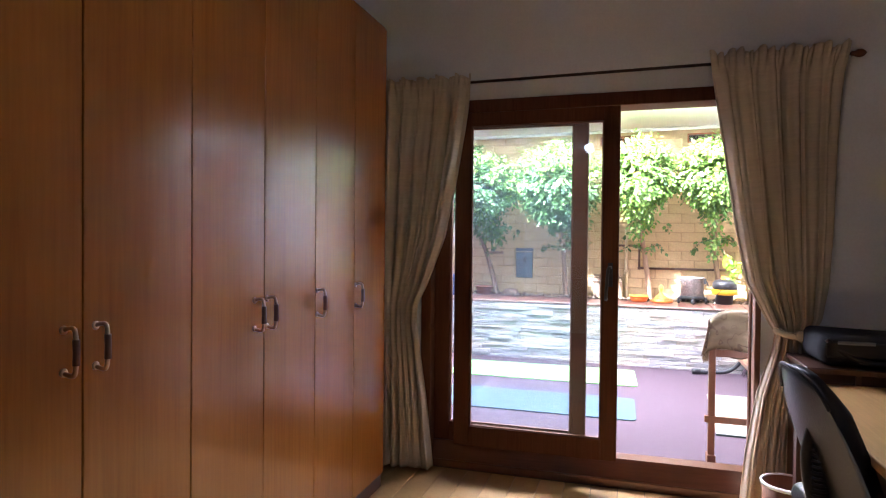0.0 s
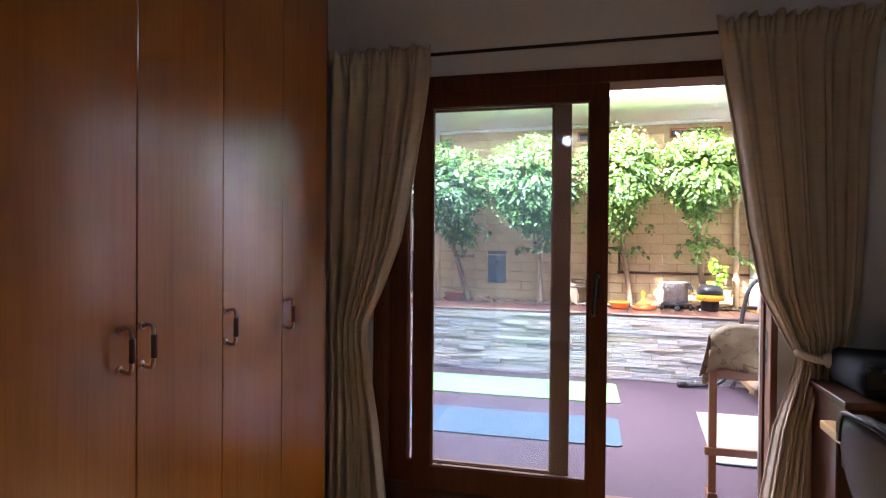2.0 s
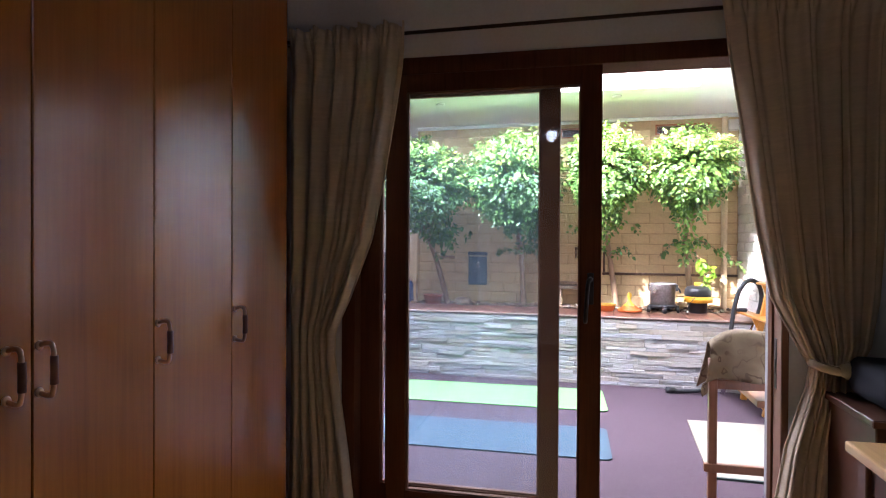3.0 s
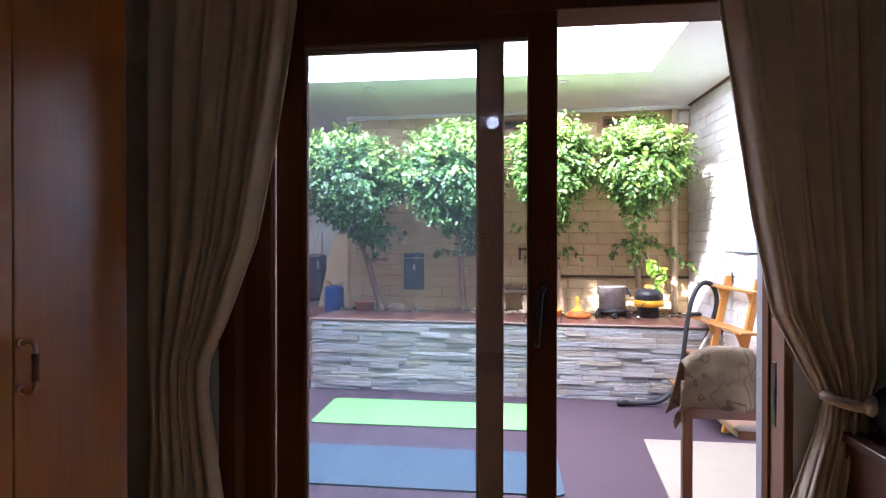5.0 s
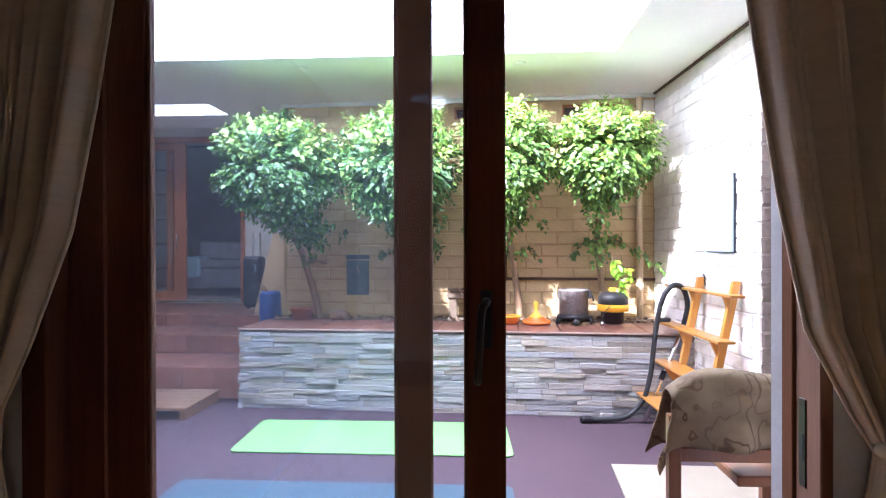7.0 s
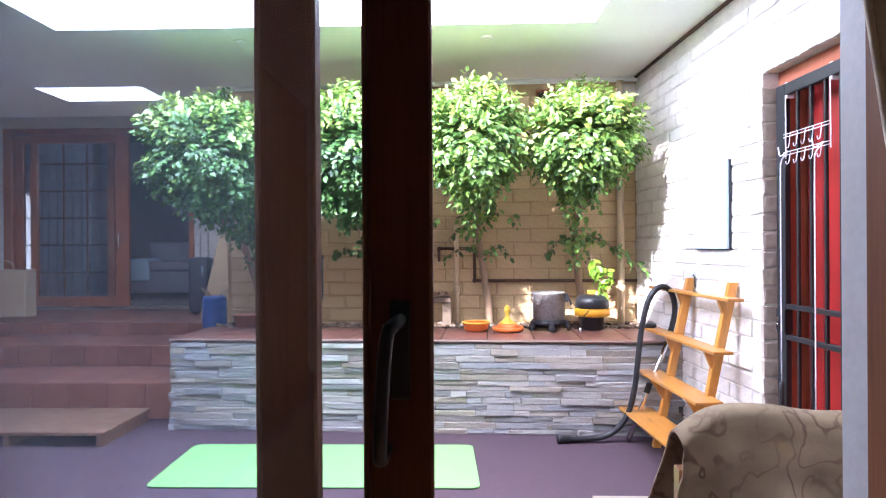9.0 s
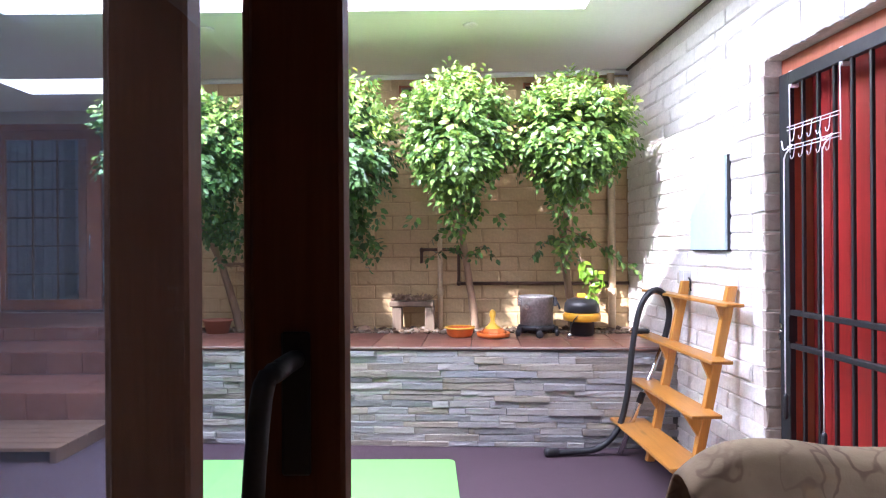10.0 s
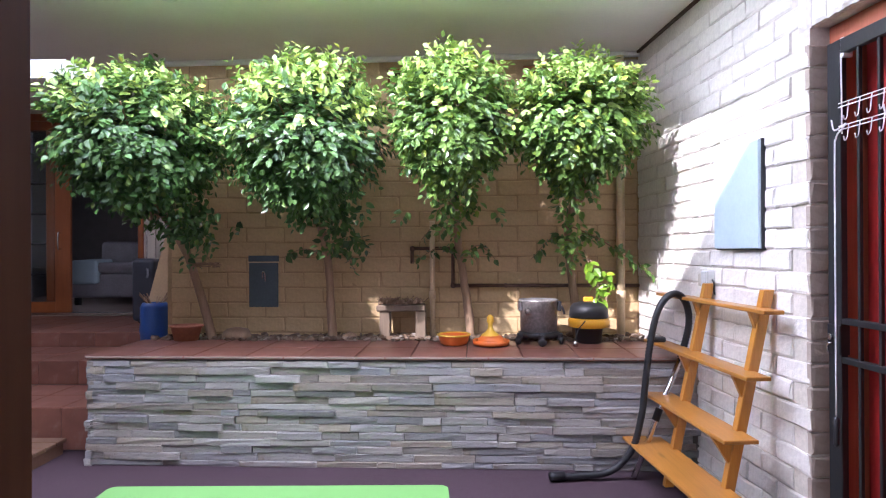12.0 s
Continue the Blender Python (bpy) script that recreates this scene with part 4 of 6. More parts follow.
for k in range(26):
    rng = random.Random(k)
    a = rng.uniform(0, 6.28)
    sweep(nest, [(-1.60 + 0.10 * math.cos(a), 7.58 + 0.05 * math.sin(a), 1.19 + rng.uniform(-0.015, 0.02)), (-1.60 + 0.10 * math.cos(a + 1.6), 7.58 + 0.05 * math.sin(a + 1.6), 1.19 + rng.uniform(-0.015, 0.02))], 0.004, 5)
solo("dried_vine_bundle", nest, M["bark"], "bundle of dry brown vine tied at the tree trunk", "dry vine")
_, t2 = tree(22, [(-0.74, 7.72, 0.60), (-0.755, 7.70, 0.9), (-0.77, 7.68, 1.2), (-0.80, 7.36, 1.65)], ((-0.77, 6.95, 1.98), (0.50, 0.46, 0.46)),
             [((-0.66, 7.2, 1.56), (0.22, 0.18, 0.12), 34), ((-0.58, 7.4, 1.38), (0.12, 0.1, 0.16), 16)], "tall clipped ficus tree with a full bright green crown", M["leaf"], 900, 0.8)
twig(t2, [(-0.78, 7.66, 1.25), (-0.92, 7.58, 1.30), (-1.06, 7.55, 1.24)], 22, 2, M["leaf"])
twig(t2, [(-0.75, 7.66, 1.30), (-0.64, 7.6, 1.28), (-0.56, 7.58, 1.14)], 16, 3, M["leaf"])
_, t3 = tree(33, [(0.26, 7.72, 0.60), (0.22, 7.71, 0.95), (0.16, 7.68, 1.35), (0.12, 7.36, 1.70)], ((0.105, 6.95, 2.06), (0.355, 0.44, 0.42)),
             [((0.13, 7.2, 1.60), (0.16, 0.16, 0.10), 16), ((0.13, 7.4, 1.44), (0.12, 0.1, 0.12), 6)], "slim clipped ficus tree with a ragged pale green crown", M["leaf_light"], 640, 0.75)
twig(t3, [(0.17, 7.68, 1.25), (0.02, 7.6, 1.30), (-0.16, 7.56, 1.20)], 18, 4, M["leaf"])
twig(t3, [(0.17, 7.68, 1.22), (0.30, 7.6, 1.32), (0.42, 7.56, 1.22)], 20, 5, M["leaf"])
twig(t3, [(0.15, 7.64, 1.48), (0.0, 7.6, 1.46), (-0.10, 7.58, 1.36)], 12, 6, M["leaf"])
_, t4 = tree(44, [(1.02, 7.70, 0.60), (0.99, 7.69, 0.95), (0.94, 7.66, 1.40), (0.95, 7.36, 1.72)], ((0.86, 6.94, 2.07), (0.41, 0.38, 0.35)),
             [((0.86, 7.15, 1.68), (0.16, 0.14, 0.08), 16), ((0.96, 7.5, 1.42), (0.09, 0.08, 0.18), 18)], "clipped ficus tree with large bright green leaves and trailing shoots", M["leaf_light"], 700, 0.9)
twig(t4, [(0.96, 7.62, 1.45), (1.12, 7.5, 1.36), (1.28, 7.42, 1.24), (1.45, 7.36, 1.12)], 46, 7, M["leaf_light"])
twig(t4, [(0.93, 7.64, 1.38), (0.80, 7.56, 1.36), (0.66, 7.54, 1.22)], 26, 8, M["leaf"])
twig(t4, [(1.02, 7.5, 1.28), (1.05, 7.42, 1.15), (1.10, 7.40, 1.0), (1.07, 7.38, 0.93)], 34, 9, M["vine"], (0.055, 0.085))
twig(t4, [(1.05, 7.5, 1.22), (1.14, 7.42, 1.12), (1.17, 7.40, 1.02)], 16, 10, M["vine"], (0.055, 0.085))


# ---- things along the planter ----
def vent_panel():
    bm = block(B(), 2.655, 2.875, -0.016, 0.0, 0.868, 1.20, 0.004)
    bm.transform(FAR)
    ob = thing("wall_hatch", "slate blue rectangular hatch panel on the cream wall", "hatch", (-1.29, 7.88, 0.86))
    part("panel", bm, M["vent"], ob)
    bm = block(B(), 2.65, 2.88, -0.014, 0.0, 1.207, 1.253, 0.003)
    bm.transform(FAR)
    part("top_strip", bm, M["vent"], ob)
    bm = block(B(), 2.648, 2.882, -0.022, 0.0, 1.199, 1.208)
    bm.transform(FAR)
    part("ledge", bm, M["pipe_cream"], ob, "cream ledge")
    bm = sweep(B(), smooth_path([(2.77, -0.018, 1.08), (2.765, -0.03, 1.13), (2.75, -0.03, 1.12), (2.75, -0.018, 1.06)], 5), 0.006, 6)
    bm.transform(FAR)
    part("hook", bm, M["steel"], ob, "", True)


def wall_pipe():
    ob = thing("wall_pipe", "rusty brown water pipe running along the cream wall", "pipe", (0.8, 7.78, 1.0))
    yo = -0.035
    for name, pts in (("pipe_run", [(0.0, yo, 1.026), (1.33, yo, 1.028)]), ("riser", [(1.345, yo, 1.04), (1.345, yo, 1.285)]), ("cross_pipe", [(1.36, yo, 1.30), (1.63, yo, 1.30)]), ("drop_pipe", [(1.645, yo, 1.285), (1.645, yo, 1.19)])):
        bm = sweep(B(), pts, 0.013, 10)
        bm.transform(FAR)
        part(name, bm, M["pipe_dark"], ob, "", True)
    for u, z in ((1.345, 1.028), (1.345, 1.298), (1.643, 1.298)):
        bm = lathe(B(), [(0.004, -0.02), (0.017, -0.014), (0.019, 0), (0.017, 0.014), (0.004, 0.02)], (u, yo, z), 12)
        bm.transform(FAR)
        part("elbow", bm, M["pipe_dark"], ob, "", True)
    for u in (0.3, 0.95, 1.5):
        bm = block(B(), u, u + 0.018, -0.05, 0.0, (1.285 if u > 1.4 else 1.012), (1.315 if u > 1.4 else 1.042), 0.002)
        bm.transform(FAR)
        part("clip", bm, M["pipe_dark"], ob)


def drain_pipe(u, z0, z1, r, label):
    bm = sweep(B(), [(u, -0.05, z0), (u, -0.05, (z0 + z1) / 2), (u, -0.05, z1)], r, 14)
    bm.transform(FAR)
    p = FAR @ Vector((u, -0.05, z0))
    ob = thing("drain_pipe", label, "pipe", p)
    part("tube", bm, M["pipe_cream"], ob, "", True)
    bm = lathe(B(), [(r, -0.03), (r + 0.006, -0.028), (r + 0.006, 0.028), (r, 0.03)], (u, -0.05, z0 + 0.35), 14)
    bm.transform(FAR)
    part("collar", bm, M["pipe_cream"], ob, "", True)


def alarm_box():
    bm = block(B(), 0.005, 0.105, -0.07, 0.0, 2.535, 2.65, 0.008)
    bm.transform(FAR)
    solo("alarm_sensor", bm, M["house_wall"], "small cream sensor box high in the wall corner", "sensor")


def high_window(name, u0, u1):
    bm = block(B(), u0, u1, 0.09, 0.11, 2.532, 2.643)
    bm.transform(FAR)
    ob = structure(name, bm, M["dark_panel"], "narrow high window with a dark brown wooden frame")
    for a, b, c, d in ((u0, u1, 2.53, 2.548), (u0, u1, 2.628, 2.645), (u0, u0 + 0.02, 2.548, 2.628), (u1 - 0.02, u1, 2.548, 2.628), ((u0 + u1) / 2 - 0.01, (u0 + u1) / 2 + 0.01, 2.548, 2.628)):
        f = block(B(), a, b, 0.03, 0.088, c, d)
        f.transform(FAR)
        part("window_frame", f, M["red_wood"], ob)
    g = block(B(), u0 + 0.02, u1 - 0.02, 0.06, 0.064, 2.548, 2.628)
    g.transform(FAR)
    part("pane", g, M["glass"], ob)


vent_panel()
wall_pipe()
drain_pipe(1.495, 0.61, 1.50, 0.02, "cream plastic standpipe against the wall")
drain_pipe(0.135, 0.61, 2.68, 0.03, "cream painted downpipe in the wall corner")
alarm_box()
high_window("window_1", 0.27, 0.82)
high_window("window_2", 1.28, 1.83)


def stone_bench():
    ob = thing("wooden_stand", "small grey weathered wooden stand with a tray of dry soil", "stand", (-0.25, 7.7, 0.615))
    for x in (-0.40, -0.145):
        part("leg", block(B(), x, x + 0.075, 7.64, 7.76, 0.60, 0.855, 0.006), M["old_wood"], ob)
    part("tray", block(B(), -0.42, -0.075, 7.62, 7.78, 0.855, 0.90, 0.008), M["old_wood"], ob)
    bm = B()
    rng = random.Random(5)
    for k in range(60):
        x, y = rng.uniform(-0.40, -0.10), rng.uniform(7.64, 7.76)
        lathe(bm, [(0.006, 0), (0.016, 0.006), (0.014, 0.016), (0.004, 0.024)], (x, y, 0.895 + rng.uniform(0, 0.03)), 6)
        sweep(bm, [(x, y, 0.90), (x + rng.uniform(-0.06, 0.06), y + rng.uniform(-0.02, 0.02), 0.90 + rng.uniform(0.01, 0.06))], 0.003, 5)
    tagged(part("dry_soil", bm, M["bark"], ob, "dark crumbly soil and twigs"), "", "", "", "stuff")


def bowls():
    x, y, z = 0.122, 7.36, 0.661
    ob = thing("orange_bowl", "shallow bright orange plastic bowl on the tiles", "bowl", (x, y, z))
    part("bowl", lathe(B(), [(0.07, 0.0), (0.09, 0.012), (0.103, 0.058), (0.108, 0.066), (0.100, 0.066), (0.085, 0.018), (0.02, 0.012)], (x, y, z), 32), M["orange"], ob, "", True)
    part("rim", lathe(B(), [(0.101, 0.062), (0.110, 0.062), (0.112, 0.072), (0.102, 0.074)], (x, y, z), 32, caps=False), M["yellow"], ob, "paler rim", True)
    x, y = 0.366, 7.33
    ob = thing("bird_feeder", "orange plastic poultry feeder dish with a yellow bottle", "feeder", (x, y, z))
    dish = part("dish", lathe(B(), [(0.09, 0.0), (0.118, 0.008), (0.122, 0.035), (0.112, 0.036), (0.10, 0.014), (0.02, 0.012)], (x, y, z), 32), M["orange"], ob, "", True)
    part("collar", lathe(B(), [(0.085, 0.012), (0.088, 0.04), (0.07, 0.062), (0.045, 0.07)], (x, y, z), 28), M["orange"], dish, "", True)
    part("bottle", lathe(B(), [(0.06, 0.045), (0.06, 0.07), (0.035, 0.085), (0.017, 0.11), (0.015, 0.14), (0.024, 0.155), (0.022, 0.185), (0.008, 0.2)], (x - 0.005, y, z), 20), M["yellow"], ob, "yellow bottle", True)


def steel_tub():
    """A vacuum cleaner's steel tub on castors."""
    x, y, z = 0.69, 7.40, 0.661
    ob = thing("vacuum_tub", "dull steel vacuum cleaner tub on black castors", "vacuum tub", (x, y, z))
    part("tub", lathe(B(), [(0.105, 0.075), (0.122, 0.085), (0.125, 0.28), (0.13, 0.285), (0.13, 0.295), (0.118, 0.295), (0.115, 0.10), (0.02, 0.09)], (x, y, z), 36), M["grey_steel"], ob, "", True)
    part("base", lathe(B(), [(0.10, 0.045), (0.135, 0.05), (0.137, 0.078), (0.12, 0.085)], (x, y, z), 28), M["black"], ob, "black plastic base", True)
    for a in (200, 270, 340, 60, 120):
        c, s = math.cos(radians(a)), math.sin(radians(a))
        arm = part("castor_arm", block(B(), -0.02, 0.02, -0.02, 0.02, 0.03, 0.075, 0.006, Matrix.Translation((x + 0.14 * c, y + 0.14 * s, z))), M["black"], ob)
        wh = lathe(B(), [(0.012, -0.012), (0.027, -0.009), (0.027, 0.009), (0.012, 0.012)], seg=16, m=Matrix.Translation((x + 0.152 * c, y + 0.152 * s, z + 0.0275)) @ Euler((radians(90), 0, radians(a + 90))).to_matrix().to_4x4())
        part("wheel", wh, M["black"], arm, "", True)
    for s, lab in ((-1, "steel buckle"), (1, "black latch")):
        part("latch", block(B(), -0.012, 0.012, -0.03, 0.03, 0.22, 0.285, 0.004, Matrix.Translation((x + s * 0.13, y - 0.03, z))), M["steel" if s < 0 else "black"], ob, lab)
    part("strap", sweep(B(), smooth_path([(x + 0.125, y - 0.04, z + 0.27), (x + 0.15, y - 0.05, z + 0.24), (x + 0.165, y - 0.04, z + 0.20)], 5), 0.008, 8), M["black"], ob, "", True)
    plate = lathe(B(), [(0.003, 0), (0.022, 0), (0.022, 0.004)], seg=16, m=Matrix.Translation((x - 0.085, y - 0.10, z + 0.22)) @ Euler((radians(90), 0, radians(-40))).to_matrix().to_4x4())
    part("round_plate", plate, M["steel"], ob)


def vacuum_head():
    x, y, z = 1.03, 7.42, 0.661
    ob = thing("vacuum_motor_head", "black and amber vacuum cleaner motor head standing on the tiles", "vacuum cleaner", (x, y, z))
    part("filter_drum", lathe(B(), [(0.07, 0.0), (0.085, 0.008), (0.09, 0.10), (0.11, 0.112)], (x, y, z), 28), M["black"], ob, "", True)
    part("amber_ring", lathe(B(), [(0.108, 0.105), (0.135, 0.11), (0.138, 0.15), (0.125, 0.17), (0.10, 0.172)], (x, y, z), 36), M["vac_yellow"], ob, "amber plastic ring", True)
    part("dome", lathe(B(), [(0.125, 0.168), (0.13, 0.18), (0.125, 0.235), (0.105, 0.262), (0.05, 0.278), (0.01, 0.28)], (x, y, z), 32), M["black"], ob, "", True)
    part("handle_knob", block(B(), x - 0.035, x + 0.03, y - 0.02, y + 0.02, z + 0.272, z + 0.308, 0.008, seg=2), M["vac_yellow"], ob, "amber handle")
    part("cable", sweep(B(), smooth_path([(x - 0.05, y - 0.12, z + 0.16), (x - 0.10, y - 0.13, z + 0.10), (x - 0.12, y - 0.14, z + 0.03), (x - 0.125, y - 0.16, z + 0.008)], 6), 0.004, 6), M["black"], ob, "", True)
    plug = part("plug", lathe(B(), [(0.012, 0), (0.018, 0.006), (0.014, 0.03), (0.006, 0.038)], (x - 0.125, y - 0.165, z), 14), M["steel"], ob, "", True)


def pots():
    bm = lathe(B(), [(0.075, 0.0), (0.098, 0.14), (0.108, 0.142), (0.108, 0.16), (0.094, 0.16), (0.068, 0.02)], seg=24)
    for v in bm.verts:
        v.co.x *= 1.1
        v.co.y *= 0.8
        v.co.z *= 0.68
    bm.transform(Matrix.Translation((-1.76, 7.62, 0.661)))
    solo("clay_pot", bm, M["clay"], "low weathered terracotta pot on the tiles", "pot", True)
    bm = lathe(B(), [(0.09, 0.0), (0.105, 0.03), (0.10, 0.07), (0.07, 0.10), (0.02, 0.112)], seg=22)
    for v in bm.verts:
        v.co += Vector((noise.noise(v.co * 18), noise.noise(v.co * 18 + Vector((3, 1, 2))), 0)) * 0.014
        v.co.y *= 0.75
    bm.transform(Matrix.Translation((-1.43, 7.70, 0.63)))
    solo("boulder", bm, M["bark"], "dark rounded stone in the soil bed", "stone", True)
    bm = lathe(B(), [(0.05, 0.0), (0.06, 0.02), (0.05, 0.06), (0.01, 0.08)], (-0.62, 7.70, 0.625), 14)
    solo("boulder", bm, M["bark"], "small brown stone beside the tree trunk", "stone", True)


def drum():
    ob = thing("plastic_drum", "blue plastic drum with twigs in it by the wall end", "drum", (-2.28, 8.25, 0.46))
    part("barrel", lathe(B(), [(0.085, 0.46), (0.10, 0.47), (0.108, 0.62), (0.113, 0.66), (0.108, 0.70), (0.108, 0.84), (0.09, 0.875), (0.08, 0.875), (0.075, 0.84)], (-2.28, 8.25, 0.0), 26), M["blue"], ob, "", True)
    bm = B()
    rng = random.Random(9)
    for k in range(16):
        a = rng.uniform(0, 6.28)
        sweep(bm, [(-2.28, 8.25, 0.80), (-2.28 + 0.12 * math.cos(a), 8.25 + 0.08 * math.sin(a), 0.93 + rng.uniform(-0.02, 0.03))], 0.004, 5)
    part("twigs", bm, M["bark"], ob)


stone_bench()
bowls()
steel_tub()
vacuum_head()
pots()
drum()


# ---- side wall: board, socket, door, gate, rack ----
def R(bm):
    bm.transform(RIGHT)
    return bm


def side_wall_things():
    ob = thing("wall_board", "pale blue rectangular board with a thin dark edge on the brick wall", "board", (1.54, 6.37, 1.28))
    part("board", R(block(B(), 1.186, 1.600, -0.030, -0.014, 1.288, 1.797, 0.002)), M["panel"], ob)
    part("frame", R(block(B(), 1.180, 1.606, -0.0145, 0.006, 1.281, 1.803, 0.002)), M["black_paint"], ob, "thin dark frame")
    ob = thing("power_socket", "grey outdoor power socket box on the brick wall", "socket", (1.53, 6.65, 1.06))
    part("box", R(block(B(), 1.07, 1.135, -0.045, 0.0, 1.075, 1.17, 0.006)), M["socket"], ob)
    part("cover", R(block(B(), 1.075, 1.13, -0.053, -0.045, 1.08, 1.165, 0.003)), M["socket"], ob)
    part("switch_box", R(block(B(), 1.005, 1.06, -0.035, 0.0, 1.08, 1.15, 0.004)), M["house_wall"], ob, "cream switch box")
    part("cable", R(sweep(B(), smooth_path([(1.14, -0.02, 1.12), (1.16, -0.02, 1.10), (1.158, -0.02, 1.07), (1.15, -0.012, 1.04)], 6), 0.005, 6)), M["black"], ob, "", True)


side_wall_things()


def red_door():
    d0, d1 = DU0 + 0.005, DU1 - 0.005
    fr = B()
    block(fr, d0, d0 + 0.07, 0.092, 0.215, 0.0, DZ - 0.004)
    block(fr, d1 - 0.07, d1, 0.092, 0.215, 0.0, DZ - 0.004)
    block(fr, d0 + 0.07, d1 - 0.07, 0.092, 0.215, 2.13, DZ - 0.004)
    R(fr)
    door = structure("door_2", fr, M["red_frame"], "red boarded door in a red-brown frame behind a black gate")
    n = 6
    for k in range(n):
        w = (d1 - d0 - 0.15) / n
        a = d0 + 0.075 + k * w
        part("board", R(block(B(), a + 0.003, a + w - 0.003, 0.190, 0.218, 0.03, 2.125, 0.004)), M["red_door"], door)
    part("backing", R(block(B(), d0, d1, 0.222, 0.24, 0.0, DZ - 0.004)), M["dark_panel"], door)
    gate = thing("security_gate", "black painted steel security gate with upright bars", "gate", RIGHT @ Vector(((d0 + d1) / 2, 0.1, 0)))
    g0, g1 = d0 + 0.028, d1 - 0.028
    for name, q in (("side_rail", (g0, g0 + 0.075, 0.03, 2.12)), ("side_rail", (g1 - 0.075, g1, 0.03, 2.12)), ("top_rail", (g0 + 0.075, g1 - 0.075, 2.06, 2.12)), ("bottom_rail", (g0 + 0.075, g1 - 0.075, 0.03, 0.07)),
                    ("mid_rail", (g0 + 0.075, g1 - 0.075, 0.985, 1.01)), ("mid_rail", (g0 + 0.075, g1 - 0.075, 0.83, 0.855))):
        part(name, R(block(B(), q[0], q[1], 0.060, 0.090, q[2], q[3], 0.003)), M["black_paint"], gate)
    k = 0
    while g0 + 0.155 + 0.105 * k < g1 - 0.09:
        u = g0 + 0.155 + 0.105 * k
        part("bar", R(block(B(), u, u + 0.014, 0.067, 0.083, 0.07, 2.08, 0.002)), M["black_paint"], gate)
        k += 1
    lk = part("lock_box", R(block(B(), g0 + 0.0, g0 + 0.075, 0.054, 0.098, 0.86, 0.98, 0.003)), M["black_paint"], gate, "black lock box")
    part("lock_cylinder", R(lathe(B(), [(0.012, 0), (0.013, 0.012), (0.006, 0.014)], seg=14, m=Matrix.Translation((g0 + 0.03, 0.054, 0.93)) @ Euler((radians(90), 0, 0)).to_matrix().to_4x4())), M["steel"], lk, "steel lock cylinder")
    part("lock_handle", R(sweep(B(), smooth_path([(g0 + 0.035, 0.064, 0.905), (g0 + 0.035, 0.04, 0.905), (g0 + 0.02, 0.04, 0.89), (g0 + 0.02, 0.045, 0.86)], 4), 0.004, 6)), M["steel"], lk, "", True)
    rack = thing("hanging_rack", "white wire rack with hooks hung over the gate", "rack", RIGHT @ Vector((g0 + 0.3, 0.05, 1.7)))
    u0, u1 = g0 + 0.09, g0 + 0.43

    def wire(name, pts, r=0.0022, lab="", seg=6):
        part(name, R(sweep(B(), pts, r, seg)), M["white_metal"], rack, lab, True)

    for u in (u0 - 0.01, u1 - 0.01):
        part("clip", R(block(B(), u - 0.008, u + 0.012, 0.062, 0.1035, 2.045, 2.124, 0.003)), M["white_metal"], rack, "white clip")
        wire("hanger", [(u, 0.062, 2.05), (u + 0.008, 0.058, 1.80), (u + 0.008, 0.058, 1.74)], 0.003)
    for z in (1.86, 1.845, 1.77, 1.755):
        wire("long_wire", [(u0 - 0.01, 0.05, z), (u1, 0.05, z)])
    for k in range(5):
        u = u0 + 0.045 + 0.06 * k
        wire("hook", smooth_path([(u, 0.052, 1.86), (u, 0.045, 1.80), (u + 0.006, 0.03, 1.785), (u + 0.012, 0.022, 1.80)], 4), 0.0022)
        wire("hook", smooth_path([(u, 0.052, 1.77), (u, 0.045, 1.72), (u + 0.006, 0.03, 1.705), (u + 0.012, 0.022, 1.72)], 4), 0.0022)
    stick = thing("umbrella_stick", "thin white hooked rod hanging from the rack with a dark grip", "rod", RIGHT @ Vector((u0, 0.04, 0.9)))
    for du, zb in ((0.0, 0.62), (0.27, 0.52)):
        rod_ = sweep(B(), smooth_path([(u0 - 0.03 + du, 0.035, 1.80), (u0 - 0.012 + du, 0.035, 1.755), (u0 + 0.05 + du, 0.035, 1.77), (u0 + 0.03 + du, 0.035, 1.752), (u0 - 0.005 + du, 0.035, 1.72), (u0 - 0.012 + du, 0.035, 1.60), (u0 - 0.012 + du, 0.035, zb)], 6), 0.0032, 8)
        st = part("rod", R(rod_), M["white_metal"], stick, "", True)
        part("grip", R(lathe(B(), [(0.006, -0.12), (0.011, -0.11), (0.012, -0.01), (0.006, 0.0)], (u0 - 0.012 + du, 0.035, zb), 12)), M["black"], st, "black grip", True)


red_door()


